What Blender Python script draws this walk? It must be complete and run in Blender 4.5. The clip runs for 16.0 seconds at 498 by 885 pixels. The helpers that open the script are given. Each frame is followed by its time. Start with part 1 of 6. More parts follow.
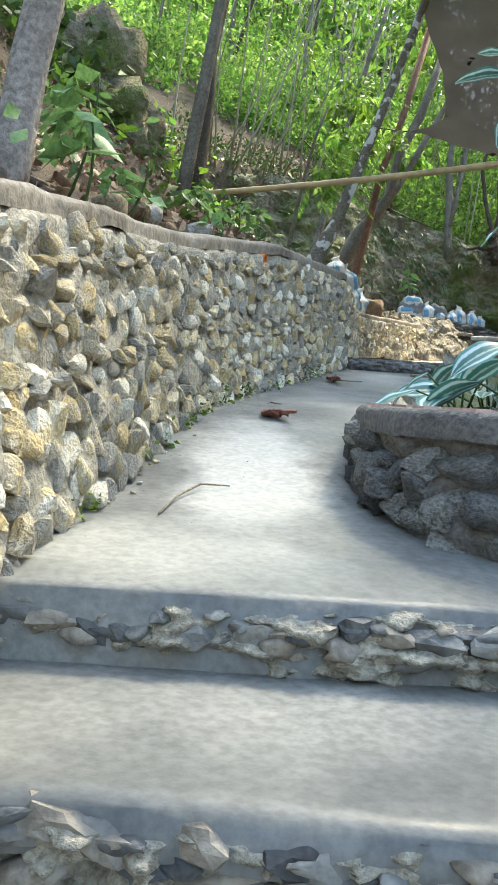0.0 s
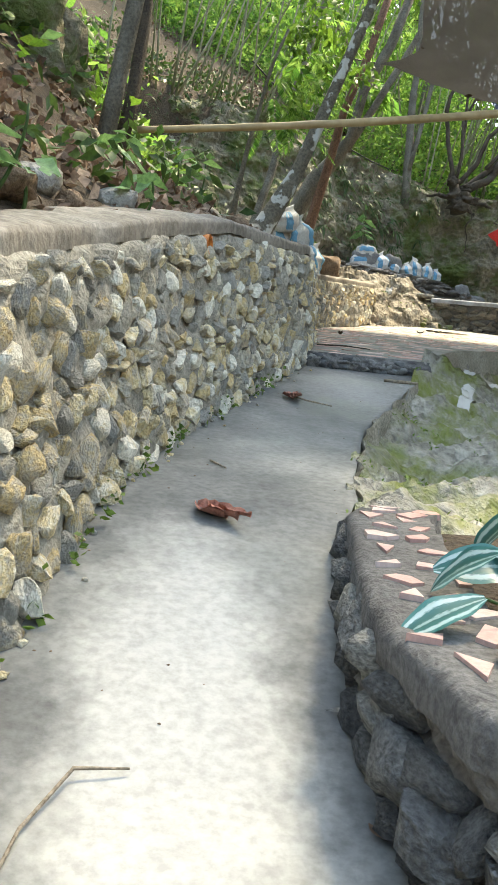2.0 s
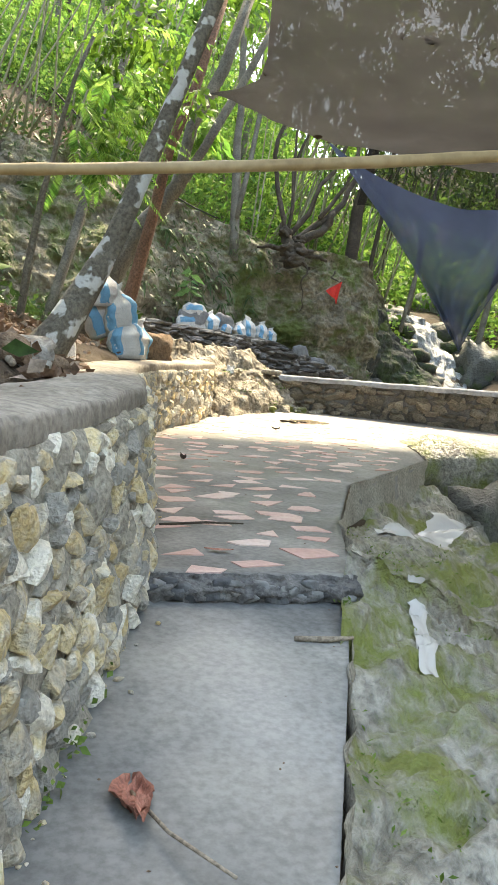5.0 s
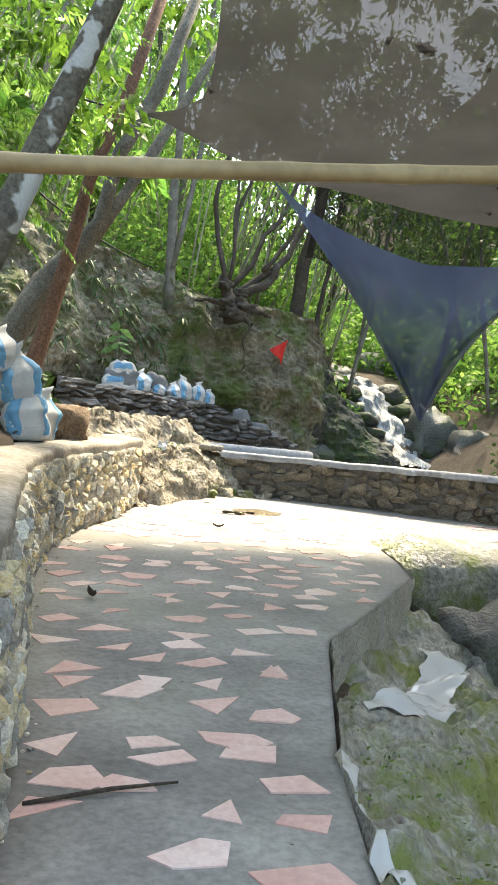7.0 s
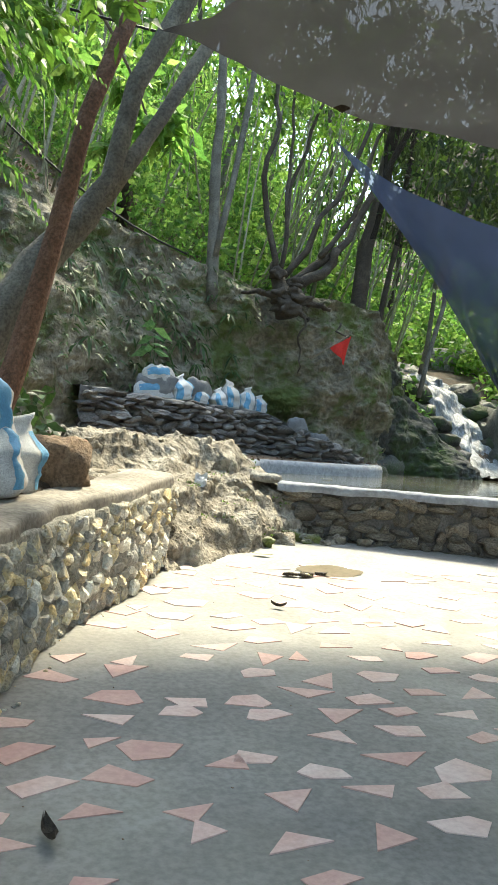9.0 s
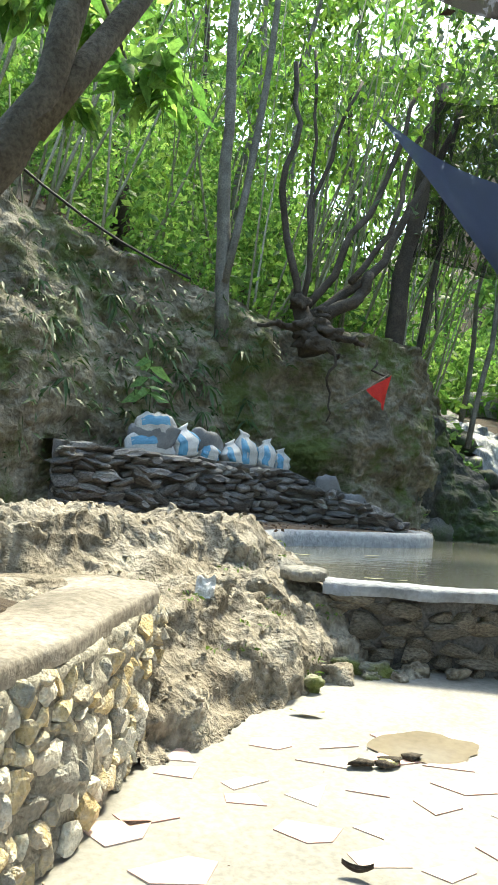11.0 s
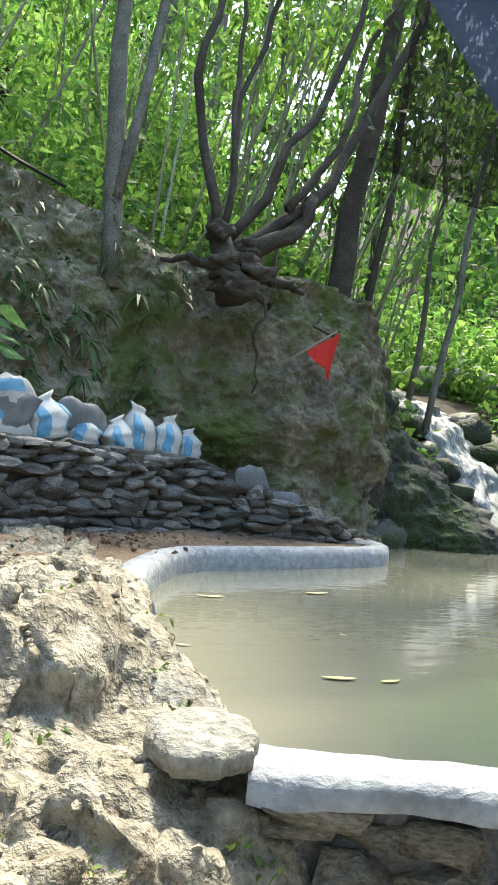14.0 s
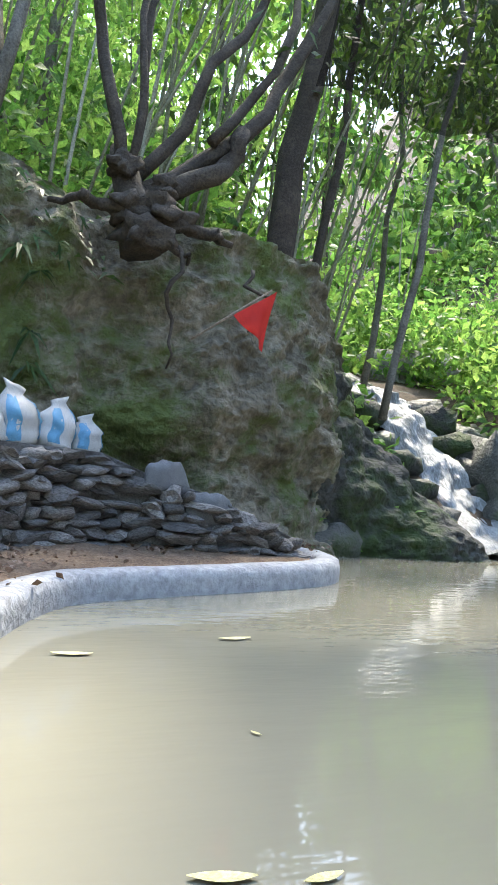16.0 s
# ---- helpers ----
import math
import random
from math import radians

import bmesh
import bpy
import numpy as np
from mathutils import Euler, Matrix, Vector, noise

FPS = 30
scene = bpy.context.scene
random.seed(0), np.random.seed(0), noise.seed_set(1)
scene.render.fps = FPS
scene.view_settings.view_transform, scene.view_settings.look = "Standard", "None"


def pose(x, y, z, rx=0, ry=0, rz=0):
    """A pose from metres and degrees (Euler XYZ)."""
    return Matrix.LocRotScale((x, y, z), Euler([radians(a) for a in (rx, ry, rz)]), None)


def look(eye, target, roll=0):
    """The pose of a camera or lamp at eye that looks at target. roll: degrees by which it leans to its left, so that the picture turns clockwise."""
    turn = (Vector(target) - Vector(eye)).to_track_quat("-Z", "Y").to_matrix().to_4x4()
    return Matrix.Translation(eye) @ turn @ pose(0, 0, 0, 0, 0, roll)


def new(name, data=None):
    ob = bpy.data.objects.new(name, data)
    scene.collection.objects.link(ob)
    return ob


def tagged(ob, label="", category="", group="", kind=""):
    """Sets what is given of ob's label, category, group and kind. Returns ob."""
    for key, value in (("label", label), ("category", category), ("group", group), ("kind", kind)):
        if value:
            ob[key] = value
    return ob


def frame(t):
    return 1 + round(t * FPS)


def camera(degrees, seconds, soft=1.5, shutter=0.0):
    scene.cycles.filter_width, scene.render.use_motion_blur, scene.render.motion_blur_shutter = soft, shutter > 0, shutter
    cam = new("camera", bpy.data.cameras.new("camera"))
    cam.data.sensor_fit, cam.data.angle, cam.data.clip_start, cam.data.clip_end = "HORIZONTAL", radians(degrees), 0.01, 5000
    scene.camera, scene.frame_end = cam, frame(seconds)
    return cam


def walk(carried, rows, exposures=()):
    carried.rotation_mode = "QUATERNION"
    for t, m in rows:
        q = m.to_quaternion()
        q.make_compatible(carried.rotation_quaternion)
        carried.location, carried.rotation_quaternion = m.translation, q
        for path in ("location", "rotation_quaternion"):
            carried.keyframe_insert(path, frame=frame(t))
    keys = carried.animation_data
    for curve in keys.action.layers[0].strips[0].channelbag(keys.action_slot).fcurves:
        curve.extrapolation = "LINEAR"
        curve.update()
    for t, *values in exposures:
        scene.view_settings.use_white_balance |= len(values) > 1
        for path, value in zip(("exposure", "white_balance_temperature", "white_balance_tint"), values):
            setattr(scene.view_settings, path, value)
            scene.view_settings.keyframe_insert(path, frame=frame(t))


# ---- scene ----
cam = camera(32.2, 16.0)
PATH = [
    (0, (-0.039, -0.06, 1.056), (-0.035, 1.937, 0.956), 3.6),
    (0.5, (-0.073, 0.288, 1.178), (0.013, 2.28, 1.02), 4.3),
    (1, (-0.111, 0.7, 1.361), (0.067, 2.681, 1.148), 4.6),
    (1.5, (-0.086, 1.161, 1.446), (0.121, 3.137, 1.215), 5.3),
    (2, (-0.061, 1.709, 1.66), (0.102, 3.686, 1.41), 5.9),
    (2.5, (-0.135, 2.233, 1.878), (0.023, 4.207, 1.592), 6.2),
    (3, (-0.074, 2.756, 1.969), (0.124, 4.732, 1.728), 5.3),
    (3.5, (0.002, 3.278, 2.154), (0.257, 5.254, 1.982), 5.5),
    (4, (0.063, 3.928, 2.251), (0.424, 5.89, 2.113), 5.4),
    (4.5, (0.185, 4.533, 2.365), (0.639, 6.477, 2.249), 5.0),
    (5, (0.239, 5.108, 2.484), (0.8, 7.024, 2.354), 4.7),
    (5.2, (0.263, 5.339, 2.521), (0.858, 7.244, 2.389), 4.6),
    (7.3, (0.921, 7.716, 2.912), (1.627, 9.587, 2.922), 5.4),
    (7.5, (1.002, 7.992, 2.954), (1.708, 9.864, 2.963), 5.2),
    (8, (1.23, 8.628, 3.008), (1.895, 10.514, 3.052), 4.5),
    (8.5, (1.448, 9.298, 3.102), (2.062, 11.2, 3.164), 5.1),
    (9, (1.583, 9.95, 3.168), (2.174, 11.861, 3.155), 4.6),
    (9.2, (1.659, 10.2, 3.175), (2.216, 12.121, 3.139), 4.3),
    (11.3, (2.462, 13.318, 3.347), (3.019, 15.236, 3.461), 3.9),
    (11.5, (2.531, 13.57, 3.355), (3.111, 15.481, 3.466), 3.9),
    (12, (2.715, 14.188, 3.406), (3.339, 16.085, 3.507), 4.2),
    (12.3, (2.794, 14.537, 3.411), (3.45, 16.425, 3.48), 4.0),
    (12.5, (2.901, 14.794, 3.436), (3.586, 16.672, 3.5), 4.1),
    (13, (3.149, 15.355, 3.457), (3.871, 17.219, 3.51), 4.5),
    (13.5, (3.414, 15.859, 3.516), (4.14, 17.722, 3.575), 4.9),
    (14, (3.65, 16.362, 3.572), (4.383, 18.222, 3.636), 4.8),
    (14.5, (3.959, 16.837, 3.595), (4.664, 18.708, 3.642), 4.2),
    (15, (4.199, 17.349, 3.564), (4.948, 19.203, 3.555), 2.9),
    (15.5, (4.527, 17.772, 3.597), (5.313, 19.611, 3.601), 2.7),
    (16, (4.812, 18.176, 3.602), (5.636, 19.997, 3.664), 4.2),
]
walk(cam, [(t, look(eye, target, roll)) for t, eye, target, roll in PATH],
     exposures=[(0.0, 2.88, 8000, 2), (2.5, 2.85, 9000, 5), (4.0, 3.15, 9300, 7), (5.0, 3.25, 9200, 7), (7.5, 3.05, 8200, 4), (9.0, 2.75, 7700, 0), (13.0, 2.72, 7500, -1), (14.5, 3.0, 7300, 4), (16.0, 3.1, 7000, 9)])

# ---- world and sun ----
SUN_ELEV, SUN_AZ = 57.0, 38.0          # degrees; azimuth turns from +y towards +x
world = bpy.data.worlds.new("sky")
scene.world = world
world.use_nodes = True
sky = world.node_tree.nodes.new("ShaderNodeTexSky")
sky.sky_type = "NISHITA"
sky.sun_disc = False
sky.sun_elevation = radians(SUN_ELEV)
sky.sun_rotation = radians(SUN_AZ)
world.node_tree.links.new(sky.outputs[0], world.node_tree.nodes["Background"].inputs[0])
world.node_tree.nodes["Background"].inputs[1].default_value = 0.15
sun = new("sun", bpy.data.lights.new("sun", "SUN"))
sun.data.energy, sun.data.angle, sun.data.color = 1.75, radians(9.0), (1.0, 0.95, 0.86)
sd = Vector((math.sin(radians(SUN_AZ)) * math.cos(radians(SUN_ELEV)), math.cos(radians(SUN_AZ)) * math.cos(radians(SUN_ELEV)), math.sin(radians(SUN_ELEV))))
sun.matrix_world = look(tuple(sd * 60), (0, 0, 0))

# ---- materials ----
def ramp(nt, fac, cols):
    r = nt.nodes.new("ShaderNodeValToRGB")
    while len(r.color_ramp.elements) < len(cols):
        r.color_ramp.elements.new(0.5)
    for e, (p, c) in zip(r.color_ramp.elements, cols):
        e.position, e.color = p, (*c, 1)
    nt.links.new(fac, r.inputs[0])
    return r.outputs[0]


def noise_tex(nt, coord, scale, detail=6.0, rough=0.6):
    n = nt.nodes.new("ShaderNodeTexNoise")
    n.inputs["Scale"].default_value, n.inputs["Detail"].default_value, n.inputs["Roughness"].default_value = scale, detail, rough
    nt.links.new(coord, n.inputs["Vector"])
    return n.outputs["Fac"]


def mixc(nt, fac, a, b, mode="MIX"):
    m = nt.nodes.new("ShaderNodeMix")
    m.data_type, m.blend_type = "RGBA", mode
    for sock, v in ((m.inputs[0], fac), (m.inputs[6], a), (m.inputs[7], b)):
        if isinstance(v, (int, float)):
            sock.default_value = v
        elif isinstance(v, tuple):
            sock.default_value = (*v, 1)
        else:
            nt.links.new(v, sock)
    return m.outputs[2]


def surf(name, cols, scale=3.0, fine=40.0, rough=0.85, bump=0.4, vary="", spread=0.35, moss=None, moss_at=0.55, moss_scale=1.5,
         gloss_spots=False, transl=0.0, alpha=1.0, metallic=0.0, spots=None, dist=0.02, grain=0.7, patches=()):
    """A mottled surface: coarse colour from cols, fine grain, relief, and optional moss, damp spots or pale blotches."""
    m = bpy.data.materials.new(name)
    m.use_nodes = True
    nt = m.node_tree
    b = nt.nodes["Principled BSDF"]
    tc = nt.nodes.new("ShaderNodeTexCoord")
    co = tc.outputs["Object"]
    if vary == "object":
        oi = nt.nodes.new("ShaderNodeObjectInfo")
        add = nt.nodes.new("ShaderNodeVectorMath")
        add.operation = "ADD"
        mul = nt.nodes.new("ShaderNodeMath")
        mul.operation = "MULTIPLY"
        mul.inputs[1].default_value = 57.0
        nt.links.new(oi.outputs["Random"], mul.inputs[0])
        nt.links.new(co, add.inputs[0])
        nt.links.new(mul.outputs[0], add.inputs[1])
        co, rnd = add.outputs[0], oi.outputs["Random"]
    elif vary == "island":
        rnd = nt.nodes.new("ShaderNodeNewGeometry").outputs["Random Per Island"]
    n1 = noise_tex(nt, co, scale)
    n2 = noise_tex(nt, co, fine, 4.0)
    step = 0.8 / max(1, len(cols) - 1)
    if vary:
        mm = nt.nodes.new("ShaderNodeMath")
        mm.operation = "MULTIPLY_ADD"
        mm.inputs[1].default_value, = (spread * 2,)
        nt.links.new(rnd, mm.inputs[0])
        sub = nt.nodes.new("ShaderNodeMath")
        sub.operation = "SUBTRACT"
        sub.inputs[1].default_value = spread
        nt.links.new(n1, sub.inputs[0])
        nt.links.new(sub.outputs[0], mm.inputs[2])
        f1 = mm.outputs[0]
    else:
        f1 = n1
    col = ramp(nt, f1, [(0.15 + 0.9 * step * i, c) for i, c in enumerate(cols)])
    g = ramp(nt, n2, [(0.34, (0.30, 0.30, 0.30)), (0.62, (1.0, 1.0, 1.0))])
    col = mixc(nt, grain, col, g, "MULTIPLY")
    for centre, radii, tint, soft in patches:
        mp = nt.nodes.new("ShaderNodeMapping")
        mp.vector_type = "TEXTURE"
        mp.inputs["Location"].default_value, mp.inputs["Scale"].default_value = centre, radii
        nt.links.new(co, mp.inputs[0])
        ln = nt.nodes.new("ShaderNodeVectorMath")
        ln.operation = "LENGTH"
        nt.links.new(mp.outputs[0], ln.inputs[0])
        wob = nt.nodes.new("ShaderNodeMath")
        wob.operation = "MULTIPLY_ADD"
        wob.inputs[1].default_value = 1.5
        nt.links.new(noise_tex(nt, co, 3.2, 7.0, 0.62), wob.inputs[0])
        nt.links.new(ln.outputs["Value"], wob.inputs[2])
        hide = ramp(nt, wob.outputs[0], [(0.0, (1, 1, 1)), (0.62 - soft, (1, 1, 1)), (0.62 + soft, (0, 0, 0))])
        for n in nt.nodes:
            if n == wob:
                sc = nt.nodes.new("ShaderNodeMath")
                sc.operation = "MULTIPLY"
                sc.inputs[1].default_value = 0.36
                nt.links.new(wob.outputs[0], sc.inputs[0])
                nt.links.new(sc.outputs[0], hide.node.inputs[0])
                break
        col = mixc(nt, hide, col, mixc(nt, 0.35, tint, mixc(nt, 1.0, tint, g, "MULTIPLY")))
    if spots:
        sp = ramp(nt, noise_tex(nt, co, spots[1], 3.0, 0.5), [(spots[2], (0, 0, 0)), (spots[2] + 0.04, (1, 1, 1))])
        col = mixc(nt, sp, col, spots[0])
    if moss:
        mf = ramp(nt, noise_tex(nt, co, moss_scale, 8.0, 0.7), [(moss_at, (0, 0, 0)), (moss_at + 0.14, (1, 1, 1))])
        col = mixc(nt, mf, col, mixc(nt, n2, moss, tuple(0.45 * v for v in moss)))
    nt.links.new(col, b.inputs["Base Color"])
    b.inputs["Roughness"].default_value, b.inputs["Metallic"].default_value = rough, metallic
    b.inputs["Specular IOR Level"].default_value = 0.35
    if gloss_spots:
        rg = ramp(nt, noise_tex(nt, co, 0.9, 5.0), [(0.4, (rough * 0.45,) * 3), (0.6, (rough,) * 3)])
        nt.links.new(rg, b.inputs["Roughness"])
    if bump:
        bp = nt.nodes.new("ShaderNodeBump")
        bp.inputs["Strength"].default_value, bp.inputs["Distance"].default_value = bump, dist
        ad = nt.nodes.new("ShaderNodeMath")
        nt.links.new(n1, ad.inputs[0])
        nt.links.new(n2, ad.inputs[1])
        nt.links.new(ad.outputs[0], bp.inputs["Height"])
        nt.links.new(bp.outputs[0], b.inputs["Normal"])
    out = nt.nodes["Material Output"]
    last = b.outputs[0]
    if transl:
        tr = nt.nodes.new("ShaderNodeBsdfTranslucent")
        nt.links.new(mixc(nt, 1.0, col, (1.5, 1.5, 1.25), "MULTIPLY") if transl >= 0.45 else col, tr.inputs[0])
        mx = nt.nodes.new("ShaderNodeMixShader")
        mx.inputs[0].default_value = transl
        nt.links.new(last, mx.inputs[1])
        nt.links.new(tr.outputs[0], mx.inputs[2])
        last = mx.outputs[0]
    if alpha < 1:
        tp = nt.nodes.new("ShaderNodeBsdfTransparent")
        mx = nt.nodes.new("ShaderNodeMixShader")
        mx.inputs[0].default_value = alpha
        nt.links.new(tp.outputs[0], mx.inputs[1])
        nt.links.new(last, mx.inputs[2])
        last = mx.outputs[0]
    nt.links.new(last, out.inputs[0])
    return m


M = {}
# patches: paler ellipses with noisy edges, at fixed spots along the path.
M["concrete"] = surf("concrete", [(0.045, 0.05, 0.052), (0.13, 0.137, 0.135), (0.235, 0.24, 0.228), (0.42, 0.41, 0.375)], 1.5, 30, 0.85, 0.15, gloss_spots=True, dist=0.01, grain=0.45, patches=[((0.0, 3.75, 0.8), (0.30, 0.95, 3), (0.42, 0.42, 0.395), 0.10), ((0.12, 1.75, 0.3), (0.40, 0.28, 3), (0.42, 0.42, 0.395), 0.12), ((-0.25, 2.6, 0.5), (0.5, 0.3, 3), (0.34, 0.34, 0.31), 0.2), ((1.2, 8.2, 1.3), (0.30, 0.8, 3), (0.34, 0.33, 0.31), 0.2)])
M["concrete_dust"] = surf("concrete_dust", [(0.07, 0.067, 0.06), (0.16, 0.153, 0.14), (0.26, 0.25, 0.228), (0.40, 0.385, 0.35)], 1.3, 30, 0.85, 0.15, gloss_spots=True, dist=0.01, grain=0.45, patches=[((3.9, 17.2, 2.0), (4.2, 3.3, 9), (0.30, 0.29, 0.265), 0.5)])
M["cement_dark"] = surf("cement_dark", [(0.07, 0.07, 0.07), (0.15, 0.145, 0.14), (0.24, 0.235, 0.22)], 4, 45, 0.8, 0.6)
M["cement"] = surf("cement", [(0.11, 0.095, 0.078), (0.22, 0.195, 0.16), (0.34, 0.31, 0.265), (0.44, 0.41, 0.36)], 1.8, 24, 0.9, 0.5, grain=0.6)
M["mortar"] = surf("mortar", [(0.24, 0.225, 0.185), (0.40, 0.375, 0.31), (0.55, 0.52, 0.44)], 5, 50, 0.95, 0.9, moss=(0.12, 0.15, 0.05), moss_at=0.66)
M["limestone"] = surf("limestone", [(0.36, 0.35, 0.31), (0.56, 0.50, 0.38), (0.66, 0.51, 0.26), (0.50, 0.47, 0.40), (0.74, 0.61, 0.35), (0.84, 0.80, 0.68)], 1.5, 7, 0.9, 0.8, "object", 0.55, moss=(0.13, 0.15, 0.05), moss_at=0.68, moss_scale=1.2, grain=0.4, dist=0.05)
M["limestone_far"] = surf("limestone_far", [(0.36, 0.35, 0.31), (0.56, 0.50, 0.38), (0.66, 0.51, 0.26), (0.50, 0.47, 0.40), (0.74, 0.61, 0.35), (0.84, 0.80, 0.68)], 7, 45, 0.9, 0.8, "island", 0.55, moss=(0.13, 0.15, 0.05), moss_at=0.68, moss_scale=4, grain=0.4, dist=0.05)
M["darkstone"] = surf("darkstone", [(0.08, 0.085, 0.09), (0.18, 0.187, 0.187), (0.34, 0.34, 0.315)], 1.6, 7, 0.75, 0.8, "object", 0.35, moss=(0.08, 0.12, 0.04), moss_at=0.64, moss_scale=1.2, grain=0.85, dist=0.05)
M["bag"] = surf("sandbag", [(0.12, 0.115, 0.11), (0.22, 0.21, 0.20), (0.33, 0.31, 0.29)], 1.6, 7, 0.9, 0.6, "object", 0.35, grain=0.85, dist=0.05)
M["wallstone"] = surf("wallstone", [(0.13, 0.12, 0.10), (0.24, 0.215, 0.175), (0.38, 0.33, 0.26)], 1.6, 7, 0.85, 0.8, "object", 0.35, moss=(0.09, 0.12, 0.05), moss_at=0.66, moss_scale=1.2, grain=0.85, dist=0.05)
M["tile"] = surf("tile", [(0.50, 0.29, 0.25), (0.58, 0.38, 0.33), (0.66, 0.53, 0.48)], 5, 40, 0.5, 0.1, "object", 0.3, grain=0.2)
M["earth"] = surf("earth", [(0.045, 0.032, 0.022), (0.085, 0.062, 0.042), (0.14, 0.105, 0.072)], 2.2, 30, 0.95, 0.9, moss=(0.08, 0.11, 0.03), moss_at=0.66, moss_scale=1.3, dist=0.04)
M["clay"] = surf("clay", [(0.11, 0.09, 0.066), (0.25, 0.215, 0.162), (0.40, 0.36, 0.29), (0.52, 0.485, 0.41)], 2.6, 15, 0.95, 1.0, moss=(0.14, 0.16, 0.05), moss_at=0.62, moss_scale=2.6, dist=0.06, grain=0.8)
M["litter"] = surf("litter", [(0.10, 0.07, 0.05), (0.22, 0.15, 0.10), (0.34, 0.26, 0.19)], 9, 40, 0.95, 0.9, dist=0.03)
M["cliff"] = surf("cliff", [(0.03, 0.028, 0.02), (0.16, 0.142, 0.102), (0.31, 0.275, 0.205), (0.48, 0.435, 0.34)], 1.6, 10, 0.95, 1.0, moss=(0.12, 0.155, 0.045), moss_at=0.47, moss_scale=1.1, dist=0.10)
M["mossrock"] = surf("mossrock", [(0.10, 0.097, 0.08), (0.26, 0.25, 0.205), (0.40, 0.385, 0.33), (0.58, 0.565, 0.51)], 3, 15, 0.7, 1.0, moss=(0.20, 0.235, 0.06), moss_at=0.45, moss_scale=1.8, gloss_spots=True, dist=0.05, grain=0.85)
M["bankrock"] = surf("bankrock", [(0.018, 0.019, 0.015), (0.05, 0.05, 0.042), (0.11, 0.105, 0.09)], 2, 14, 0.7, 1.0, moss=(0.045, 0.075, 0.016), moss_at=0.44, moss_scale=1.2, dist=0.06)
M["pool_edge"] = surf("rough_cement", [(0.20, 0.18, 0.14), (0.30, 0.285, 0.25), (0.42, 0.41, 0.38)], 3, 22, 0.9, 0.9, dist=0.04)
M["mud"] = surf("muddy_water", [(0.20, 0.165, 0.115), (0.27, 0.235, 0.18)], 2, 20, 0.12, 0, grain=0.2)
M["wetrock"] = surf("wetrock", [(0.04, 0.042, 0.036), (0.11, 0.11, 0.095), (0.20, 0.19, 0.17)], 2, 20, 0.45, 0.9, moss=(0.06, 0.10, 0.02), moss_at=0.52, moss_scale=1.0, dist=0.05)
M["palerock"] = surf("palerock", [(0.16, 0.16, 0.15), (0.32, 0.31, 0.28), (0.48, 0.46, 0.42)], 2, 20, 0.85, 0.9, dist=0.05)
M["whitewash"] = surf("whitewash", [(0.24, 0.25, 0.275), (0.36, 0.37, 0.385), (0.48, 0.485, 0.49)], 4, 14, 0.85, 0.8, grain=0.45, dist=0.03)
M["bark_spot"] = surf("bark_spot", [(0.10, 0.09, 0.075), (0.16, 0.15, 0.12), (0.22, 0.20, 0.16)], 5, 40, 0.9, 0.7, spots=((0.46, 0.48, 0.46), 6.0, 0.54))
M["bark_pale"] = surf("bark_pale", [(0.20, 0.175, 0.155), (0.34, 0.31, 0.285), (0.46, 0.43, 0.40)], 4, 30, 0.9, 0.7)
M["bark_red"] = surf("bark_red", [(0.10, 0.055, 0.035), (0.19, 0.10, 0.065), (0.28, 0.17, 0.12)], 5, 40, 0.85, 0.7)
M["bark_grey"] = surf("bark_grey", [(0.075, 0.068, 0.052), (0.16, 0.148, 0.12), (0.29, 0.275, 0.235)], 4, 40, 0.9, 0.7)
M["bark_dark"] = surf("bark_dark", [(0.03, 0.024, 0.018), (0.07, 0.055, 0.04), (0.13, 0.105, 0.08)], 4, 40, 0.9, 0.8)
M["bamboo_green"] = surf("bamboo_green", [(0.14, 0.15, 0.07), (0.27, 0.26, 0.17), (0.42, 0.41, 0.32)], 4, 40, 0.7, 0.3, "island", 0.3)
M["bamboo"] = surf("bamboo", [(0.26, 0.18, 0.09), (0.40, 0.30, 0.16), (0.48, 0.39, 0.24)], 1.3, 12, 0.55, 0.05, grain=0.3)
# One leaf in three tones: leaf_sun has sunlight painted in, leaf_dark shade.
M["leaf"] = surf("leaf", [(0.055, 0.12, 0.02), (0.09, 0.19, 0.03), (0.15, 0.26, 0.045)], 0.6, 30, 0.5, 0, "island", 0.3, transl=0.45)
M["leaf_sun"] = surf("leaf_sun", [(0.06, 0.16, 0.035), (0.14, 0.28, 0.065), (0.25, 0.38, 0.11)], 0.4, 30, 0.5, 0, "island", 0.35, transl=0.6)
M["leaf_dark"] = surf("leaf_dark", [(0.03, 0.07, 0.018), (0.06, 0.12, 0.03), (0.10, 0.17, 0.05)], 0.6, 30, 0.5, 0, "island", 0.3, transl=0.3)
M["leaf_fresh"] = surf("leaf_fresh", [(0.10, 0.22, 0.07), (0.16, 0.32, 0.11), (0.22, 0.40, 0.16)], 2, 30, 0.4, 0, "island", 0.3, transl=0.35)
M["leaf_dry"] = surf("leaf_dry", [(0.12, 0.075, 0.05), (0.24, 0.15, 0.10), (0.38, 0.30, 0.24)], 2, 30, 0.85, 0, "island", 0.35, transl=0.1)
M["leaf_red"] = surf("leaf_red", [(0.26, 0.09, 0.06), (0.42, 0.17, 0.12), (0.52, 0.28, 0.21)], 12, 60, 0.7, 0.5)
M["leaf_yellow"] = surf("leaf_yellow", [(0.58, 0.52, 0.20), (0.70, 0.66, 0.40)], 12, 60, 0.6, 0.2)
